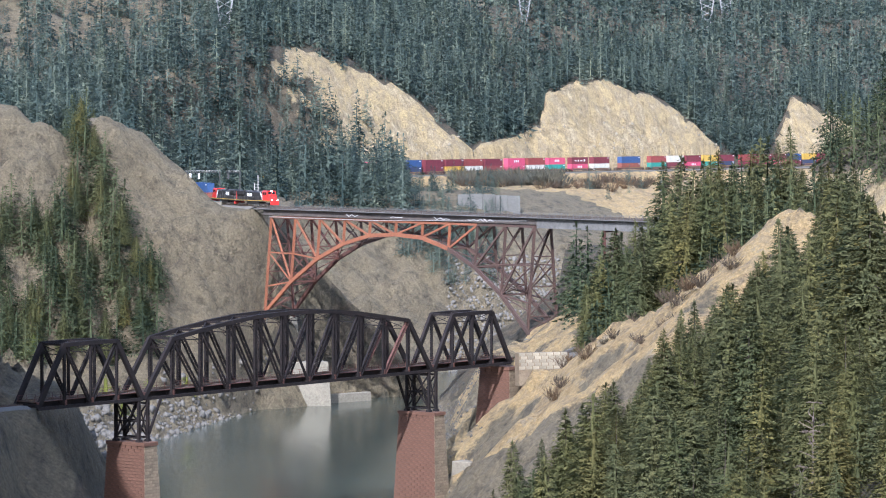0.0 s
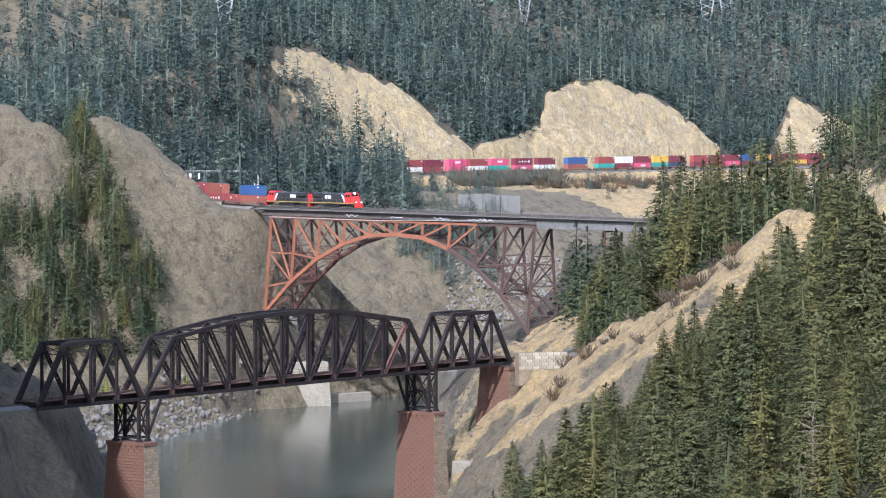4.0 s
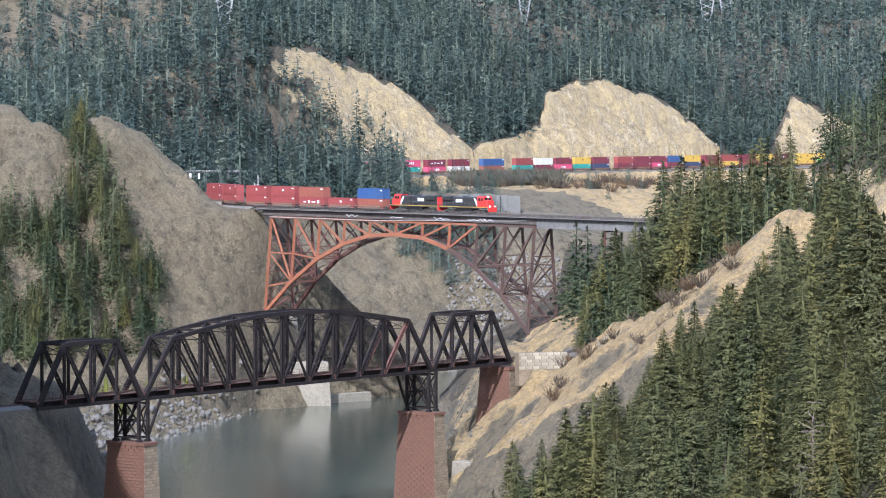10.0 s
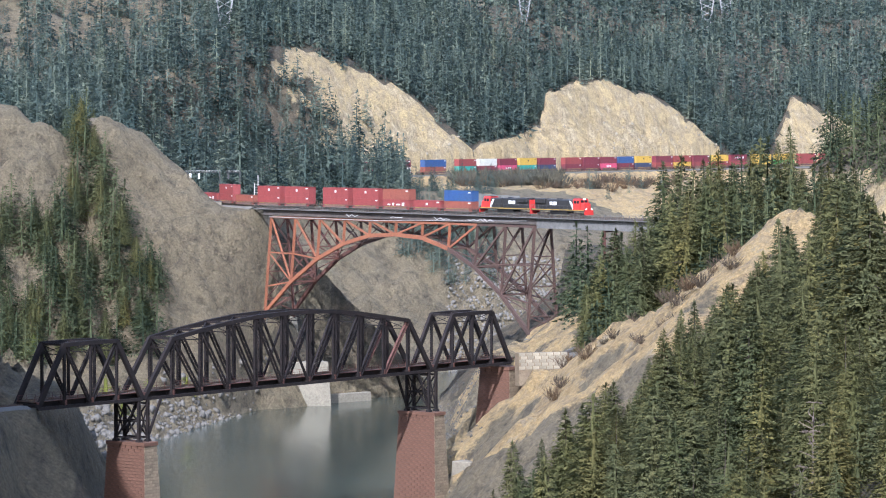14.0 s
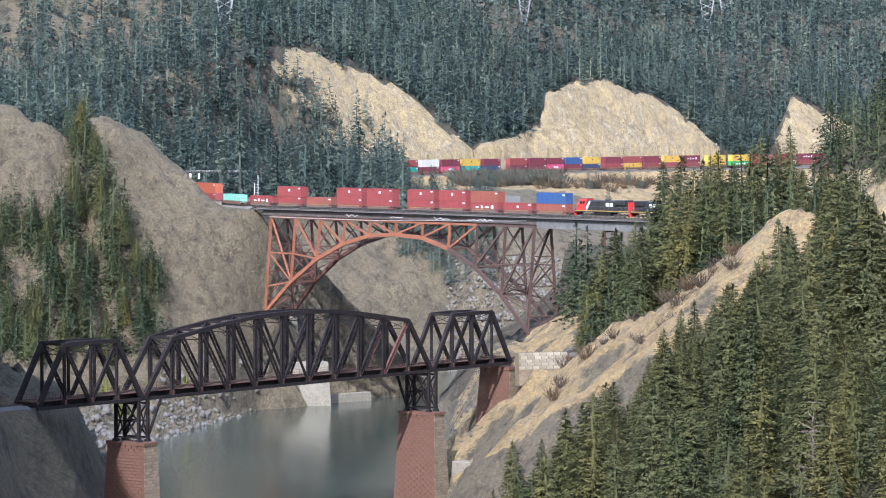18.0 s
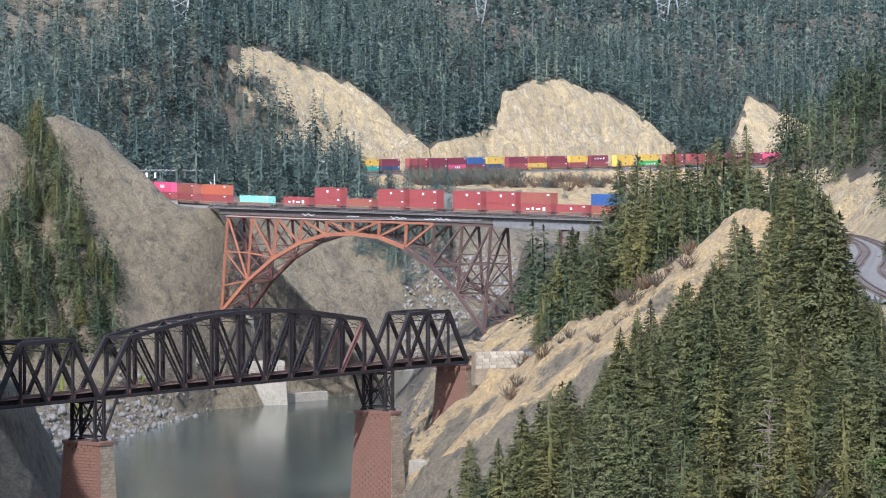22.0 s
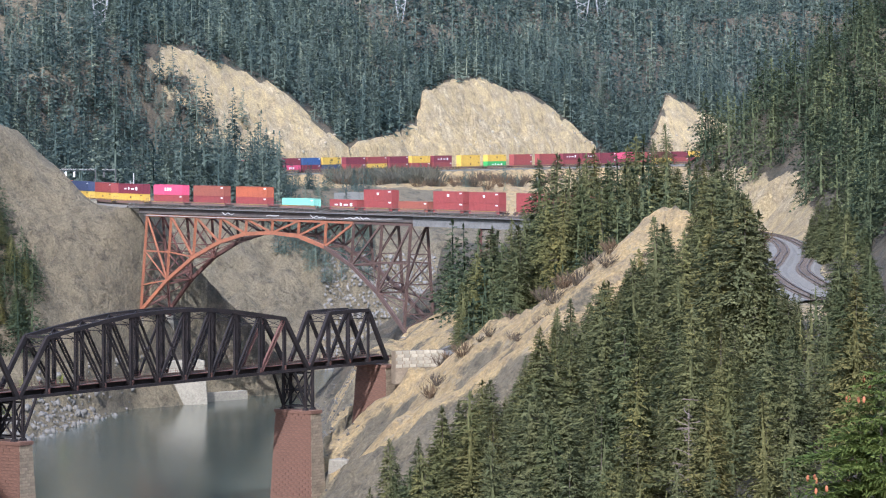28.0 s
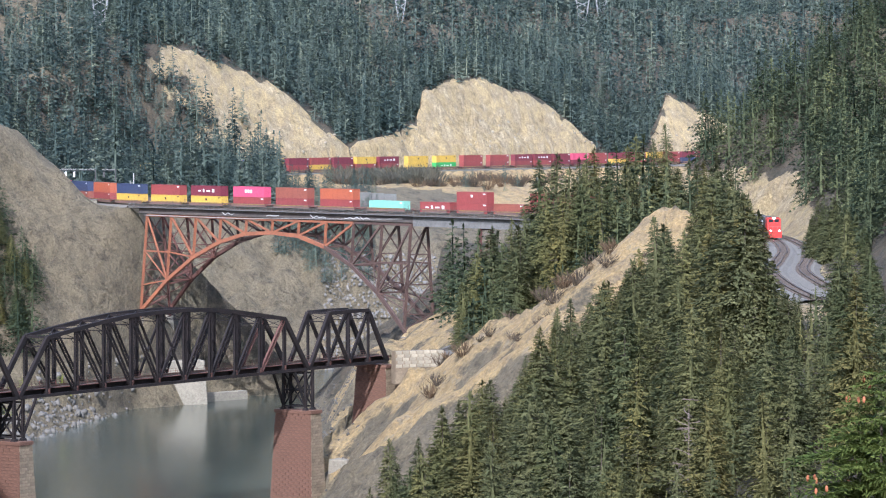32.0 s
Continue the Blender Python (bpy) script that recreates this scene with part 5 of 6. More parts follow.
r_b = np.random.default_rng(12)
x, y, z = scatter(-110, 0, 730, 1110, 1.7, shore_keep, 31)
boulders("shore_boulders", list(zip(x, y, z, r_b.uniform(0.3, 1.1, len(x)) * r_b.choice((0.7, 1, 1.7), len(x)))), "pale grey boulders heaped along the river bank", ROCK_LOOSE)


def talus_keep(x, y, z, sand, r):
    dl, _, _ = distance_to(x, y, LEFT_WATER)
    v = x / y
    return side_of(x, y, LEFT_WATER) & (v > 0.001) & (v < 0.06) & (dl < 75) & (z > -1) & (z < 36) & (r.uniform(size=x.shape) < 1.0 - 0.006 * dl)


x, y, z = scatter(-10, 90, 1120, 1290, 1.3, talus_keep, 32)
boulders("talus_boulders", list(zip(x, y, z, r_b.uniform(0.3, 1.15, len(x)))), "pale broken talus rocks on the far bank", ROCK_LOOSE)


def right_shore_keep(x, y, z, sand, r):
    dr, _, _ = distance_to(x, y, RIGHT_WATER)
    return ~side_of(x, y, RIGHT_WATER) & (dr < 16) & (z > -1) & (z < 22) & (r.uniform(size=x.shape) < 0.6)


x, y, z = scatter(-20, 70, 740, 1100, 2.2, right_shore_keep, 33)
boulders("right_shore_boulders", list(zip(x, y, z, r_b.uniform(0.2, 0.6, len(x)))), "grey boulders under the lower bridge on the steep bank", BANK_STONE)


def debris_keep(x, y, z, sand, r):
    dt, zt, at = distance_to(x, y, FAR_TRACK)
    lean = len(TRACK[:TRACK_S0]) - at
    lean = lean - (0.73 + 0.00115 * lean) * dt
    low = np.clip(1.1 - (z - zt) / 30, 0.06, 1)
    heap = np.clip(rough(x, y, 8, 44) * 1.2 + 0.35, 0.05, 1)
    return (sand > 0.8) & (dt > 7) & (lean > 330) & (r.uniform(size=x.shape) < 0.5 * low * heap)


x, y, z = scatter(-90, 230, 1340, 1760, 2.1, debris_keep, 34)
boulders("scar_debris", list(zip(x, y, z, r_b.uniform(0.25, 0.75, len(x)) * r_b.choice((0.7, 1, 1.6), len(x)))), "loose pale stones fallen on the bare earth scars", SCAR_STONE)


# ---- bare shrubs ----
def shrub_mesh(seed, count=46, mat=None):
    r = np.random.default_rng(seed)
    v, f = [], []
    for i in range(count):
        a, spread = r.uniform(0, 6.28), r.uniform(0.1, 0.75)
        d = np.array((np.cos(a) * spread, np.sin(a) * spread, 1.0))
        d /= np.linalg.norm(d)
        o = np.array((np.cos(a), np.sin(a), 0)) * r.uniform(0, 0.25)
        ln = r.uniform(0.6, 1.0)
        for j in range(3):
            s = np.array((-np.sin(a + j * 1.1), np.cos(a + j * 1.1), 0.2))
            p = o + d * ln * j * 0.3
            dd = d + s * r.normal() * 0.35
            k = len(v)
            m = p + dd * ln * 0.25
            v += [p, m + s * 0.022, p + dd * ln * 0.55, m - s * 0.022]
            f.append((k, k + 1, k + 2, k + 3))
    return from_arrays("twigs", np.array(v), np.array(f), mat or TWIGS)


SHRUBS = [shrub_mesh(i) for i in range(4)]


GREY_TWIGS = foliage("grey-brown twigs", (0.1, 0.092, 0.075), (0.18, 0.165, 0.135))
GREY_SHRUBS = [shrub_mesh(10 + i, 70, GREY_TWIGS) for i in range(3)]


def shrub(x, y, z, size, r, meshes=SHRUBS, label="leafless reddish-brown shrub on dry grass"):
    ob = new("bare_shrub", r.choice(meshes))
    ob.matrix_world = Matrix.Translation((x, y, z - 0.1)) @ pose(0, 0, 0, 0, 0, r.uniform(0, 360)) @ Matrix.Diagonal((size * 1.2, size * 1.2, size, 1))
    tagged(ob, label, "shrub", "bare shrubs")


def spur_keep(x, y, z, sand, r):
    ridge, _, _ = distance_to(x, y, np.array([(18, 764, 0), (35, 746, 0), (57, 715, 0), (70, 701, 0), (79, 690, 0)], float))
    dc, _, _ = distance_to(x, y, CP_TRACK_RIGHT[::8])
    return (ridge < 26) & (dc > 5) & (z > 8) & (r.uniform(size=x.shape) < 0.34) & (clearing(x, y, 16, 60) > -0.3)


rs = random.Random(8)
x, y, z = scatter(10, 95, 665, 790, 5.0, spur_keep, 41)
for a, b, c in zip(x, y, z):
    shrub(a, b, c, rs.uniform(1.2, 4.2), rs)


def grass_slope_keep(x, y, z, sand, r):
    dt, _, at = distance_to(x, y, FAR_TRACK)
    at = len(TRACK[:TRACK_S0]) - at
    return ~(~side_of(x, y, FAR_TRACK)) & side_of(x, y, LEFT_WATER) & (dt > 7) & (dt < 110) & (at > 395) & (x < 0.07 * y) & (r.uniform(size=x.shape) < 0.3)


x, y, z = scatter(-40, 120, 1180, 1600, 9.0, grass_slope_keep, 42)
for a, b, c in zip(x, y, z):
    shrub(a, b, c, rs.uniform(2.0, 6.0), rs)


# grey thickets below the far railway
def thicket_keep(x, y, z, sand, r):
    dt, _, at = distance_to(x, y, FAR_TRACK)
    at = len(TRACK[:TRACK_S0]) - at
    return side_of(x, y, FAR_TRACK) & side_of(x, y, LEFT_WATER) & (dt > 8) & (dt < 75) & (at > 415) & (x < 0.036 * y) & (x > 0.004 * y) & (r.uniform(size=x.shape) < 0.75) & (clearing(x, y, 16, 60) > -0.35)


x, y, z = scatter(-20, 90, 1300, 1500, 5.2, thicket_keep, 43)
for a, b, c in zip(x, y, z):
    shrub(a, b, c, rs.uniform(4.0, 8.5), rs, GREY_SHRUBS, "leafless grey-brown thicket below the far railway")


# yellow-green broadleaf bushes on the foot of the bluff
def leaf_bush(x, y, size, r):
    v, f = fir_arrays(r.randrange(999), 1.0, 0.62, 60, 7, 0.12, 0.02, 0.45, 0.1, 0.35)
    ob = new("leafy_bush", from_arrays("leafy_bush", v, f, LEAVES))
    ob.matrix_world = Matrix.Translation((x, y, ground_at(x, y) - 0.2)) @ Matrix.Diagonal((size * 1.1, size * 1.1, size, 1))
    tagged(ob, "fresh yellow-green leafy bush among dark firs", "bush", "leafy bushes")


LEAVES = foliage("young leaves", (0.13, 0.15, 0.04), (0.22, 0.235, 0.07), 0.5)
for u, w, y in ((172, 478, 905), (186, 470, 908), (205, 474, 910), (215, 482, 906), (140, 270, 985), (28, 540, 880), (330, 530, 948), (58, 480, 915), (262, 560, 930)):
    leaf_bush((u - 784) / 6000 * y, y, rs.uniform(3.5, 6.5), rs)


# ---- single trees that stand out ----
def dead_tree(x, y, height):
    g = ground_at(x, y)
    ob = thing("dead_tree", pose(x, y, g), "bleached dead conifer with bare crooked branches", "tree")
    trunk = new("trunk", trunk_mesh(height, 0.32, 77, 0, DEAD))
    trunk.parent = ob
    r = random.Random(5)
    for i in range(46):
        t = r.uniform(0.3, 0.99)
        a = r.uniform(0, 6.28)
        ln = r.uniform(0.8, 2.6) * (1.25 - t * 0.6)
        bm = bmesh.new()
        p = Vector((0, 0, t * height * 0.97))
        d = Vector((math.cos(a), math.sin(a), r.uniform(-0.35, 0.5)))
        for k in range(3):
            q = p + d * ln / 3
            beam(bm, p, q, 0.1 - 0.025 * k, 0.1 - 0.025 * k)
            if k:
                beam(bm, p, p + (d + Vector((r.uniform(-1, 1), r.uniform(-1, 1), r.uniform(-0.5, 0.6)))) * ln * 0.3, 0.04, 0.04)
            p, d = q, (d + Vector((r.uniform(-0.5, 0.5), r.uniform(-0.5, 0.5), r.uniform(-0.35, 0.35)))).normalized()
        part("branch", bm, DEAD, ob)


dead_tree(0.1095 * 400, 400, 83 - 0.0797 * 400 - ground_at(0.1095 * 400, 400))


def cone_tree():
    """The fir close to the camera, its boughs hung with orange-brown cones."""
    x, y = 10.35, 62.0
    g = ground_at(x, y)
    tall = 78.6 - g
    ob = thing("fir_tree", pose(x, y, g), "green fir hung with orange-brown cones, close by", "tree")
    trunk = new("trunk", trunk_mesh(tall, 0.3, 78, 0))
    trunk.parent = ob
    r = np.random.default_rng(9)
    v, f, cones = [], [], []
    up = np.array((0, 0, 1.0))
    for lv in range(26):
        z = tall - 0.2 - lv * 0.17
        reach = 0.35 + lv * 0.15
        for b in range(9):
            a = r.uniform(0, 6.28)
            d, s = np.array((np.cos(a), np.sin(a), 0)), np.array((-np.sin(a), np.cos(a), 0))
            rb = reach * r.uniform(0.7, 1.1)
            n = max(4, int(rb / 0.085))
            for c in range(n):
                u = (c + 1) / n
                o = d * rb * u + up * (z + 0.18 * rb * u - 0.28 * rb * u * u)
                sub = 0.32 * rb * (1.08 - u)
                for sg in (-1, 1):
                    dd = d * 0.7 + s * sg * 0.8 + up * r.uniform(-0.25, 0.1)
                    steps_n = max(1, int(sub / 0.09))
                    for k2 in range(steps_n):
                        q = o + dd * sub * k2 / steps_n
                        for sg2 in (-1, 1):
                            d3 = dd * 0.75 + d * 0.35 * sg2 + up * r.normal() * 0.3
                            w3 = np.cross(d3, up) * 0.018 + up * r.normal() * 0.008
                            k = len(v)
                            v += [q, q + d3 * 0.08 + w3, q + d3 * r.uniform(0.12, 0.19), q + d3 * 0.08 - w3]
                            f.append((k, k + 1, k + 2, k + 3))
            if r.uniform() < 0.3:
                cones.append(d * rb * 0.93 + up * (z - 0.14 * rb))
                if r.uniform() < 0.5:
                    cones.append(d * rb * 0.84 + s * 0.1 + up * (z - 0.12 * rb))
    crown = new("crown", from_arrays("crown", np.array(v), np.array(f), NEEDLES_NEAR))
    crown.parent = ob
    bm = bmesh.new()
    bmesh.ops.create_icosphere(bm, subdivisions=2, radius=1)
    for q in bm.verts:
        q.co = Vector((q.co.x * 0.03, q.co.y * 0.03, q.co.z * 0.065 - 0.06)) * (1 + 0.12 * noise.noise(q.co * 5))
    me = bpy.data.meshes.new("cone")
    bm.to_mesh(me)
    bm.free()
    me.materials.append(CONE)
    for c in cones:
        o = new("cone", me)
        o.parent = ob
        o.location = c


NEEDLES_NEAR = foliage("fresh fir needles", (0.065, 0.092, 0.022), (0.15, 0.175, 0.045), 0.4)
CONE = worn("orange-brown fir cone", (0.42, 0.15, 0.06), (0.3, 0.1, 0.05), 0.8, 0.0, 20, 60, 0.5, 0.004, vary=0.25)
cone_tree()
# ---- the train ----
PAINT = {}
for key, c, d in (("red", (0.29, 0.06, 0.056), (0.24, 0.056, 0.052)), ("rust", (0.29, 0.09, 0.06), (0.24, 0.08, 0.056)), ("maroon", (0.19, 0.032, 0.048), (0.155, 0.032, 0.045)),
                  ("brown", (0.27, 0.06, 0.055), (0.2, 0.05, 0.05)), ("orange", (0.42, 0.11, 0.05), (0.35, 0.1, 0.055)), ("pink", (0.62, 0.085, 0.165), (0.53, 0.08, 0.15)),
                  ("blue", (0.035, 0.085, 0.24), (0.05, 0.095, 0.2)), ("navy", (0.04, 0.055, 0.12), (0.055, 0.065, 0.11)), ("yellow", (0.62, 0.40, 0.06), (0.52, 0.34, 0.07)),
                  ("teal", (0.04, 0.32, 0.26), (0.06, 0.28, 0.23)), ("mint", (0.22, 0.55, 0.42), (0.25, 0.48, 0.38)), ("white", (0.68, 0.66, 0.58), (0.55, 0.52, 0.45)),
                  ("green", (0.05, 0.38, 0.08), (0.06, 0.32, 0.09))):
    PAINT[key] = worn(key + " container paint", c, d, 0.55, 0.0, 0.3, 3, 0.5, 0.004)
WELL_STEEL = worn("brown well car steel", (0.2, 0.1, 0.075), (0.13, 0.09, 0.075), 0.75, 0.0, 0.3, 3, 0.5, 0.01)
WHEEL_STEEL = worn("dark bogie steel", (0.05, 0.042, 0.038), (0.1, 0.075, 0.06), 0.7, 0.3)
LOCO_BLACK = worn("black locomotive paint", (0.022, 0.022, 0.024), (0.045, 0.042, 0.04), 0.45)
LOCO_RED = worn("red locomotive paint", (0.62, 0.045, 0.035), (0.5, 0.04, 0.035), 0.4)
LOCO_YELLOW = worn("yellow sill stripe", (0.55, 0.36, 0.06), (0.42, 0.28, 0.07), 0.6)
GLASS, n_, l_, b_ = material("dark cab glass", 0.08)
b_.inputs["Base Color"].default_value = (0.02, 0.025, 0.03, 1)
LAMP, n_, l_, b_ = material("lit headlight", 0.3)
b_.inputs["Emission Color"].default_value, b_.inputs["Emission Strength"].default_value = (1, 0.93, 0.8, 1), 3.0

SHARED = {}


def shared_part(name, key, make, mat, parent, label="", m=None):
    """A part whose mesh is built once for all alike things."""
    if key not in SHARED:
        bm = bmesh.new()
        make(bm)
        me = bpy.data.meshes.new(name)
        bm.to_mesh(me)
        bm.free()
        me.materials.append(mat)
        SHARED[key] = me
    ob = new(name, SHARED[key])
    ob.parent = parent
    if m:
        ob.matrix_basis = m
    if label:
        ob["label"] = label
    return ob


def ribbed_box(bm, length, width, height):
    """A container's shell: corner frame, recessed corrugated sides and a ridged roof."""
    x, y = length / 2, width / 2
    block(bm, (-x + 0.06, -y + 0.05, 0.1), (x - 0.06, y - 0.05, height - 0.04))
    n = int(length / 0.6)
    for i in range(n):
        c = -x + 0.3 + (i + 0.5) * (length - 0.6) / n
        for sgn in (-1, 1):
            beam(bm, (c, sgn * (y - 0.04), 0.15), (c, sgn * (y - 0.04), height - 0.12), 0.26, 0.05, (0, 1, 0))
    for sx in (-1, 1):
        for sy in (-1, 1):
            block(bm, (sx * x - (0.16 if sx > 0 else 0), sy * y - (0.14 if sy > 0 else 0), 0), (sx * x + (0.16 if sx < 0 else 0), sy * y + (0.14 if sy < 0 else 0), height))
        for z in (0.0, height - 0.13):
            block(bm, (sx * x - (0.14 if sx > 0 else 0), -y, z), (sx * x + (0.14 if sx < 0 else 0), y, z + 0.13))
    for sy in (-1, 1):
        for z in (0.0, height - 0.12):
            block(bm, (-x, sy * y - (0.1 if sy > 0 else 0), z), (x, sy * y + (0.1 if sy < 0 else 0), z + 0.12))


def container(colour, length, height, mark, serial):
    words = {"red": "red", "rust": "rust-red", "maroon": "maroon", "brown": "brownish red", "orange": "orange", "pink": "deep pink", "blue": "blue", "navy": "navy blue",
             "yellow": "yellow", "teal": "teal green", "mint": "pale mint green", "white": "white", "green": "green"}
    ob = new("shipping_container")
    tagged(ob, words[colour] + " corrugated steel shipping container riding in a well car", "shipping container", "containers on the train")
    key = (colour, round(length, 1), height)
    shared_part("shell", ("shell",) + key, lambda bm: ribbed_box(bm, length, 2.44, height), PAINT[colour], ob)

    def doors(bm):
        x = -length / 2 - 0.01
        for sgn in (-1, 1):
            block(bm, (x - 0.03, sgn * 0.59 - 0.55, 0.16), (x + 0.05, sgn * 0.59 + 0.55, height - 0.16))
    shared_part("door", ("door",) + key, doors, PAINT[colour], ob)

    def bars(bm):
        for y in (-0.85, -0.35, 0.35, 0.85):
            beam(bm, (-length / 2 - 0.07, y, 0.1), (-length / 2 - 0.07, y, height - 0.1), 0.06, 0.06)
    shared_part("lock_bar", ("bars", round(length, 1), height), bars, DECK_GREY, ob, "grey locking bars on the doors")
    bars_of = {1: [("lettering_bar", a, b, 0.4, 0.72) for a, b in ((-1.7, -0.9), (-0.5, 0.4), (0.8, 1.6))],
               2: [("lettering_bar", *q) for q in ((-3.8, -2.5, 0.42, 0.55), (-1.5, -0.8, 0.38, 0.66), (0.2, 1.9, 0.42, 0.56), (2.9, 3.9, 0.36, 0.68))],
               3: [("emblem", -0.4, 0.4, 0.52, 0.74), ("number_panel", length / 2 - 1.6, length / 2 - 0.6, 0.78, 0.88)],
               0: [("number_panel", length / 2 - 1.5, length / 2 - 0.5, 0.76, 0.88)]}[mark]
    ink = LOCO_BLACK if colour == "yellow" else LETTER
    for name, a, b, h0, h1 in bars_of:
        for turn in (0, 180):
            shared_part(name, ("bar", a, b, h0, h1, height, colour == "yellow"), lambda bm: block(bm, (a, -1.247, height * h0), (b, -1.223, height * h1)), ink, ob, "", pose(0, 0, 0, 0, 0, turn))
    return ob


def bogie(parent, x, axles=2, gauge=0.72):
    def frame_(bm):
        span = 0.92 if axles == 2 else 1.9
        for y in (-1.0, 1.0):
            beam(bm, (x - span - 0.45, y, 0.55), (x + span + 0.45, y, 0.55), 0.2, 0.32)
            for a in (-span, 0, span)[:: 2 if axles == 2 else 1]:
                block(bm, (x + a - 0.22, y - 0.16, 0.3), (x + a + 0.22, y + 0.16, 0.72))
        beam(bm, (x, -1.0, 0.6), (x, 1.0, 0.6), 0.6, 0.3)
    bg = shared_part("bogie", ("bogie", x, axles), frame_, WHEEL_STEEL, parent)

    def wheel(bm):
        ring = [(0.46 * math.cos(k * math.pi / 6), 0.46 * math.sin(k * math.pi / 6)) for k in range(12)]
        va = [bm.verts.new((p, -0.07, q)) for p, q in ring]
        vb = [bm.verts.new((p, 0.07, q)) for p, q in ring]
        bm.faces.new(va[::-1])
        bm.faces.new(vb)
        for k in range(12):
            bm.faces.new((va[k], va[(k + 1) % 12], vb[(k + 1) % 12], vb[k]))
    span = 0.92 if axles == 2 else 1.9
    for a in ((-span, span) if axles == 2 else (-span, 0, span)):
        for y in (-gauge, gauge):
            shared_part("wheel", "wheel", wheel, RAIL, bg, "", pose(x + a, y, 0.46))


def well_car(pitch):
    ob = new("well_car")
    tagged(ob, "rusty brown container well car on two bogies", "well car", "well cars of the train")
    L = pitch / 2

    def well(bm):
        for y in (-1.38, 1.38):
            block(bm, (-L + 2.0, y - 0.07, 0.28), (L - 2.0, y + 0.07, 1.15))
            beam(bm, (-L + 1.6, y, 1.15), (L - 1.6, y, 1.15), 0.3, 0.12)
        block(bm, (-L + 2.0, -1.35, 0.24), (L - 2.0, 1.35, 0.32))
    shared_part("well", ("well", pitch), well, WELL_STEEL, ob)

    def deck(bm):
        block(bm, (L - 2.0, -1.4, 0.95), (L - 0.25, 1.4, 1.12))
        for y in (-1.4, 1.4):
            beam(bm, (L - 0.4, y, 1.1), (L - 0.4, y, 2.0), 0.06, 0.06)
        beam(bm, (L - 0.4, -1.4, 2.0), (L - 0.4, 1.4, 2.0), 0.06, 0.06)
        beam(bm, (L - 0.6, 0, 0.8), (L, 0, 0.8), 0.3, 0.3)
    for turn in (0, 180):
        shared_part("end_platform", ("deck", pitch), deck, WELL_STEEL, ob, "", pose(0, 0, 0, 0, 0, turn))

    def stripe(bm):
        for y in (-1.46, 1.46):
            block(bm, (-L + 2.2, y - 0.01, 0.98), (L - 2.2, y + 0.01, 1.1))
    shared_part("reflector_stripe", ("stripe", pitch), stripe, LOCO_YELLOW, ob, "faded yellow reflector stripe")
    for x in (-L + 0.9, L - 0.9):
        bogie(ob, x)
    return ob


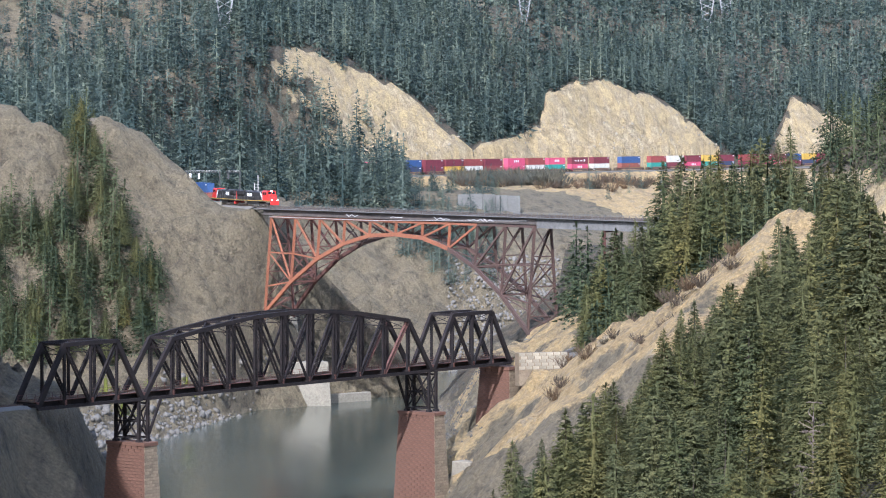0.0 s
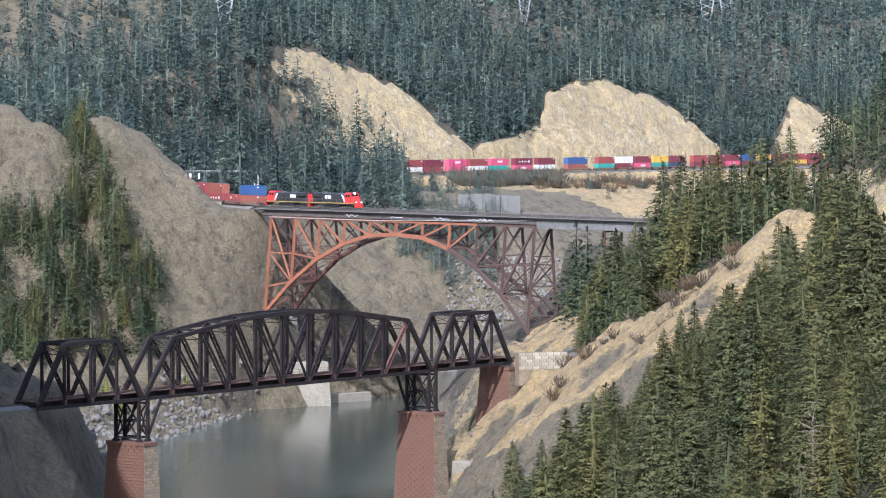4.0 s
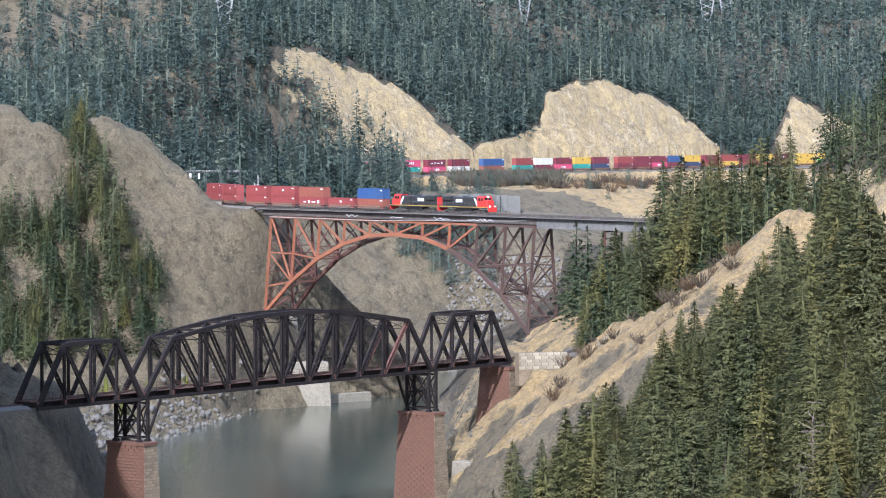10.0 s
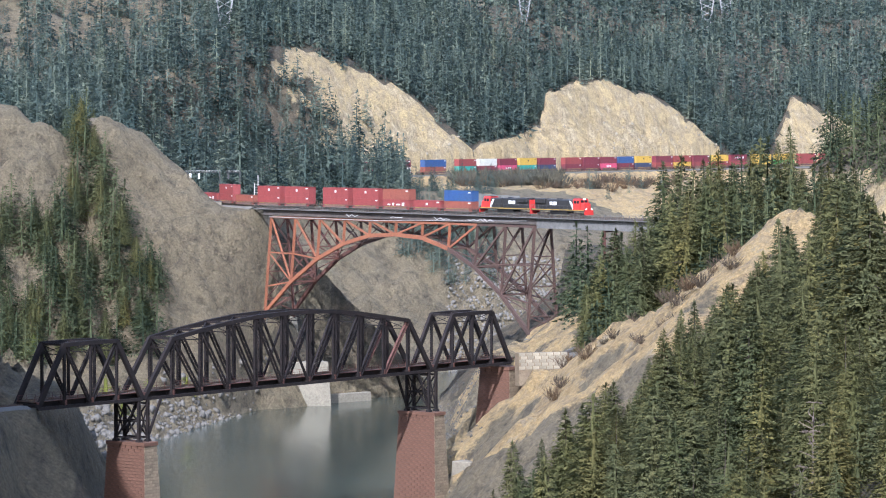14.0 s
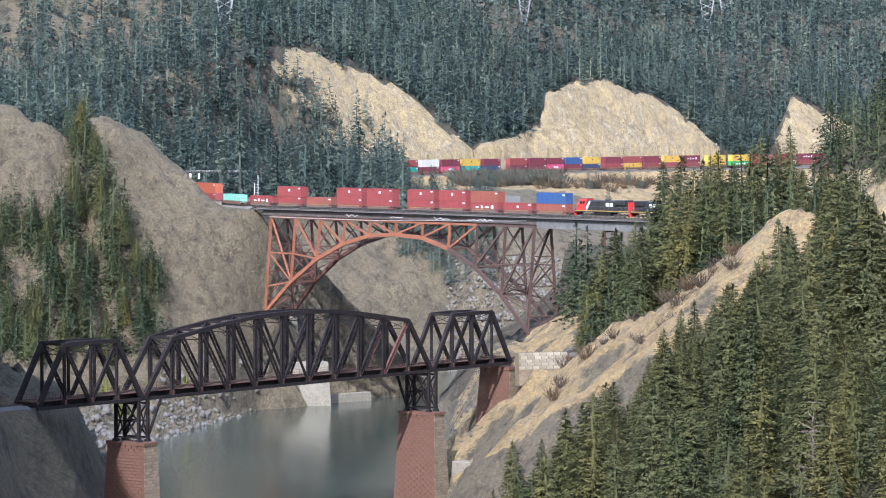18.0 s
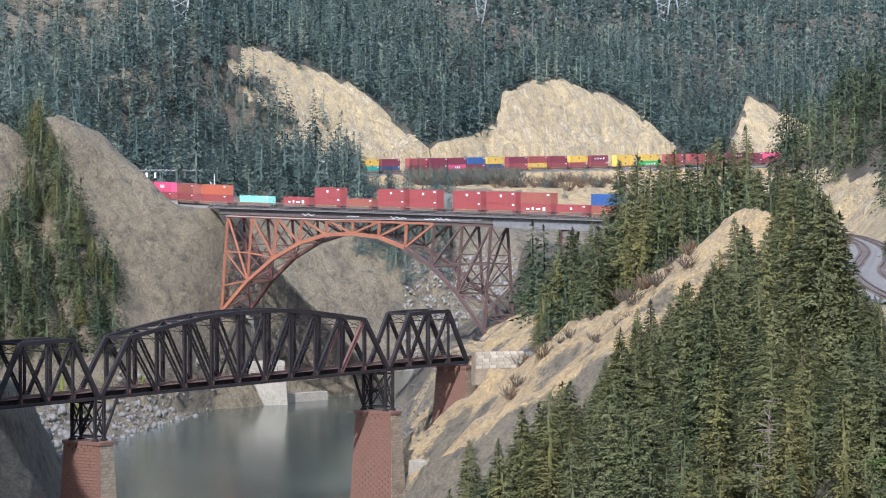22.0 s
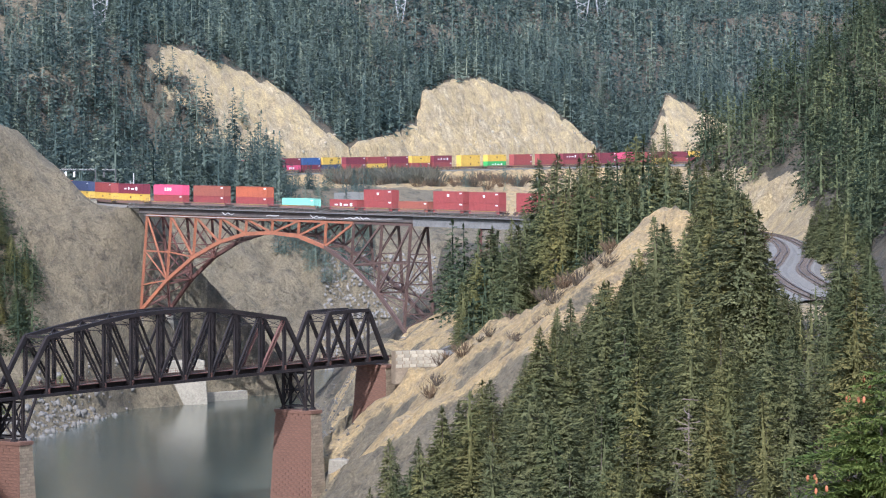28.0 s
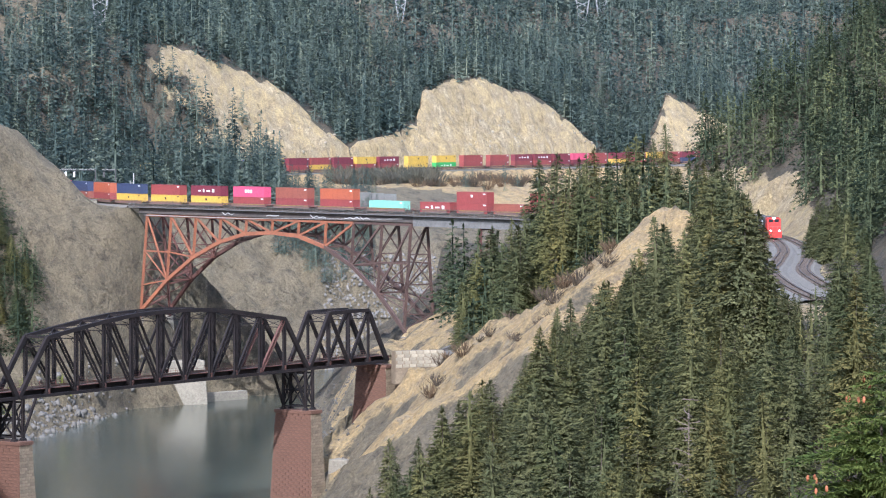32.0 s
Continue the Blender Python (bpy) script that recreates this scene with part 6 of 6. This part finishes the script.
def locomotive(label, lit):
    """A six-axle freight engine, its cab towards +x."""
    ob = new("locomotive")
    tagged(ob, label, "locomotive", "locomotives of the train")

    def p(name, mat, make, lab="", parent=None):
        bm = bmesh.new()
        make(bm)
        return part(name, bm, mat, parent or ob, lab)

    def tapered(bm, x0, x1, w0, w1, z0, z1, cut=0.25):
        """A long hood with chamfered top edges."""
        prof = [(-w0, z0), (w0, z0), (w1, z1 - cut), (w1 - cut, z1), (-w1 + cut, z1), (-w1, z1 - cut)]
        a = [bm.verts.new((x0, y, z)) for y, z in prof]
        b = [bm.verts.new((x1, y, z)) for y, z in prof]
        bm.faces.new(a[::-1])
        bm.faces.new(b)
        for k in range(6):
            bm.faces.new((a[k], a[(k + 1) % 6], b[(k + 1) % 6], b[k]))

    p("underframe", LOCO_BLACK, lambda bm: block(bm, (-10.9, -1.5, 1.25), (10.9, 1.5, 1.72)))
    p("sill_stripe", LOCO_YELLOW, lambda bm: [block(bm, (-10.7, y - 0.012, 1.5), (10.7, y + 0.012, 1.66)) for y in (-1.51, 1.51)], "thin yellow sill stripe")
    p("fuel_tank", LOCO_BLACK, lambda bm: tapered(bm, -3.4, 3.4, 1.0, 1.35, 0.35, 1.25, 0.2))
    p("hood", LOCO_BLACK, lambda bm: tapered(bm, -9.9, 6.2, 0.95, 0.95, 1.7, 4.35, 0.3))
    p("radiator", LOCO_BLACK, lambda bm: tapered(bm, -9.4, -5.4, 1.45, 1.5, 3.3, 4.5, 0.25))
    p("equipment_box", LOCO_BLACK, lambda bm: tapered(bm, 1.5, 6.2, 1.35, 1.35, 1.7, 4.3, 0.3))
    p("exhaust_stack", LOCO_BLACK, lambda bm: block(bm, (-1.6, -0.5, 4.3), (-0.2, 0.5, 4.62), 0.08))
    p("roof_fan", DECK_GREY, lambda bm: [block(bm, (x, -0.55, 4.33), (x + 1.1, 0.55, 4.48), 0.12) for x in (-4.7, -3.3, 2.2)], "grey roof fan housings")
    p("rear_end", LOCO_RED, lambda bm: block(bm, (-10.35, -0.93, 1.72), (-9.85, 0.93, 4.0), 0.06), "red end of the long hood")
    cab = p("cab", LOCO_RED, lambda bm: tapered(bm, 6.2, 9.0, 1.52, 1.5, 1.7, 4.7, 0.4), "red driver's cab")
    p("cab_roof", LOCO_BLACK, lambda bm: block(bm, (6.1, -1.15, 4.68), (9.05, 1.15, 4.76)), "black cab roof", cab)
    p("nose", LOCO_RED, lambda bm: tapered(bm, 8.95, 10.3, 1.3, 1.1, 1.7, 3.55, 0.35), "red blunt nose")
    p("side_window", GLASS, lambda bm: [block(bm, (x, y - 0.02, 3.35), (x + 0.85, y + 0.02, 4.1)) for x in (6.7, 7.8) for y in (-1.52, 1.52)], "dark side windows", cab)
    p("windscreen", GLASS, lambda bm: [block(bm, (8.98, y - 0.5, 3.62), (9.04, y + 0.5, 4.25)) for y in (-0.62, 0.62)], "dark windscreen panes", cab)
    p("headlight", LAMP if lit else GLASS, lambda bm: [block(bm, (9.02, y - 0.16, 4.35), (9.12, y + 0.16, 4.6)) for y in (-0.2, 0.2)], "twin headlight", cab)
    p("ditch_light", LAMP if lit else GLASS, lambda bm: [block(bm, (10.92, y - 0.17, 1.75), (11.02, y + 0.17, 2.02)) for y in (-0.95, 0.95)], "ditch lights")
    p("pilot", LOCO_RED, lambda bm: [block(bm, (sx * 10.9 - 0.15, -1.45, 0.35), (sx * 10.9 + 0.15, 1.45, 1.7)) for sx in (-1, 1)], "red end plates")

    def slash(bm):
        for y in (-1.375, 1.375):
            vs = [bm.verts.new((x, y + o, z)) for o in (-0.012, 0.012) for x, z in ((5.9, 1.75), (6.9, 1.75), (5.2, 4.0), (4.5, 4.0))]
            for f in ((0, 1, 2, 3), (7, 6, 5, 4), (0, 4, 5, 1), (1, 5, 6, 2), (2, 6, 7, 3), (3, 7, 4, 0)):
                bm.faces.new([vs[i] for i in f])
    p("white_slash", LETTER, slash, "white diagonal flash beside the cab")

    def logo(bm):          # two plain white blocks
        for y in (-0.965, 0.965):
            for a, b in ((-3.9, -2.75), (-2.45, -1.1)):
                block(bm, (a, y - 0.015, 2.8), (b, y + 0.015, 3.7))
    p("emblem", LETTER, logo, "plain white emblem blocks on the hood")

    def rails(bm):
        for y in (-1.47, 1.47):
            for i in range(10):
                x = -9.6 + i * 1.7
                beam(bm, (x, y, 1.7), (x, y, 2.7), 0.045, 0.045)
            beam(bm, (-9.8, y, 2.7), (6.0, y, 2.7), 0.045, 0.045)
        for x in (-10.8, 10.8):
            for y in (-1.4, -0.5, 0.5, 1.4):
                beam(bm, (x, y, 1.6), (x, y, 2.75), 0.05, 0.05)
            beam(bm, (x, -1.4, 2.75), (x, 1.4, 2.75), 0.05, 0.05)
    p("handrail", DECK_GREY, rails, "pale handrails")
    for x in (-6.6, 6.6):
        bogie(ob, x, 3)
    return ob


def train_at(t):
    """How far along the railway the front of the train is."""
    return 1215.0 + 10.3 * t - 0.0094 * t * t


def on_track(s):
    s = min(max(s, 0.0), len(TRACK) - 2.0)
    i = int(s)
    return Vector(TRACK[i] + (TRACK[i + 1] - TRACK[i]) * (s - i))


def riding(offset, reach, height=0.0, back=False):
    """Rows of poses of something that rides at that distance behind the train's front."""
    rows = []
    for k in range(17):
        t = k * 2.0
        a, b = on_track(train_at(t) - offset + reach), on_track(train_at(t) - offset - reach)
        d = (b - a if back else a - b).normalized()
        side = Vector((0, 0, 1)).cross(d).normalized()
        up = d.cross(side)
        m = Matrix((d, side, up)).transposed().to_4x4()
        m.translation = (a + b) / 2 + up * height
        rows.append((t, m))
    return rows


# the train from its head: (metres behind the front, length of the well, top, bottom, mark on the top, on the bottom)
CONSIST = [(54, 14.2, "blue", "rust", 0, 0), (68, 14.2, "", "red", 0, 3), (82.3, 14.2, "rust", "red", 0, 2), (96.5, 14.2, "red", "red", 3, 0), (110.8, 14.2, "red", "red", 3, 0),
           (129.8, 14.2, "red", "red", 3, 0), (144.2, 14.2, "red", "red", 3, 0), (158.8, 14.2, "", "rust", 0, 0), (173.6, 14.2, "red", "red", 3, 0), (188.6, 14.2, "", "red", 0, 2),
           (209, 20.2, "", "mint", 0, 0), (230.6, 20.2, "orange", "red", 0, 0), (250.9, 20.2, "rust", "brown", 0, 0), (270.8, 20.2, "pink", "red", 1, 0),
           (291, 20.2, "maroon", "yellow", 2, 3), (311, 20.2, "red", "yellow", 0, 3), (331.3, 20.2, "navy", "yellow", 0, 3), (351, 20.2, "orange", "red", 0, 0),
           (371, 20.2, "navy", "rust", 0, 0), (391, 20.2, "pink", "red", 1, 0), (410, 14.4, "red", "maroon", 0, 0), (426, 14.4, "blue", "navy", 0, 0),
           (441, 14.4, "maroon", "maroon", 0, 0), (455, 14.4, "maroon", "yellow", 0, 3), (468, 14.4, "red", "white", 0, 0), (482, 14.4, "maroon", "brown", 0, 0),
           (498, 14.4, "pink", "pink", 1, 0), (512.6, 14.4, "red", "white", 0, 0), (527.4, 14.4, "pink", "teal", 1, 0), (544.5, 14.4, "maroon", "pink", 2, 1),
           (561, 14.4, "maroon", "white", 0, 0), (584, 20.2, "blue", "rust", 0, 0), (606, 14.4, "red", "teal", 0, 0), (620.4, 14.4, "white", "maroon", 0, 0),
           (634.6, 14.4, "maroon", "pink", 0, 1), (648.8, 14.4, "yellow", "teal", 3, 0), (663, 14.4, "maroon", "navy", 0, 0), (682, 14.4, "red", "maroon", 0, 0),
           (695.8, 14.0, "maroon", "maroon", 0, 0), (709, 14.0, "maroon", "pink", 0, 1), (722.6, 14.0, "blue", "maroon", 0, 0), (736.4, 14.0, "yellow", "navy", 3, 0),
           (753, 15.4, "maroon", "red", 0, 0), (768, 15.4, "red", "yellow", 0, 3), (783.4, 15.4, "maroon", "brown", 0, 0), (799.4, 15.4, "yellow", "red", 3, 0),
           (815.5, 15.4, "maroon", "brown", 2, 0), (836.5, 20.0, "yellow", "yellow", 3, 3), (857, 20.0, "yellow", "green", 3, 2), (877.5, 20.0, "red", "red", 0, 0),
           (898, 20.0, "red", "brown", 0, 0), (917, 15.4, "maroon", "brown", 2, 0), (932.6, 15.4, "maroon", "red", 2, 0), (948.2, 15.4, "maroon", "maroon", 0, 0),
           (963.8, 15.4, "pink", "maroon", 0, 0), (979.4, 15.4, "red", "red", 0, 0), (998, 15.4, "maroon", "yellow", 0, 3), (1013.6, 15.4, "maroon", "red", 0, 0),
           (1029, 15.4, "yellow", "maroon", 3, 0), (1044.6, 15.4, "red", "brown", 0, 0), (1060, 15.4, "maroon", "navy", 0, 0), (1078, 15.4, "maroon", "yellow", 0, 3),
           (1093.6, 15.4, "red", "red", 0, 0), (1109, 15.4, "pink", "maroon", 0, 0), (1124.6, 15.4, "maroon", "brown", 0, 0), (1140, 15.4, "red", "maroon", 0, 0)]


def motions():
    walk(locomotive("red and black freight locomotive leading, headlights lit", True), riding(11.0, 6.6))
    walk(locomotive("red and black freight locomotive coupled backwards behind the leader", False), riding(33.3, 6.6, 0.0, True))
    for i, (off, pitch, top, bottom, m1, m2) in enumerate(CONSIST):
        reach = pitch / 2 - 0.9
        walk(well_car(pitch), riding(off, reach))
        length = 12.19 if pitch < 15 else 14.6
        if pitch == 15.4:
            length = 13.6
        if bottom == "mint":
            length = 14.6
        walk(container(bottom, length, 2.75, m2, i), riding(off, reach, 0.34))
        if top:
            walk(container(top, length, 2.9, m1, i), riding(off, reach, 3.11))


motions()
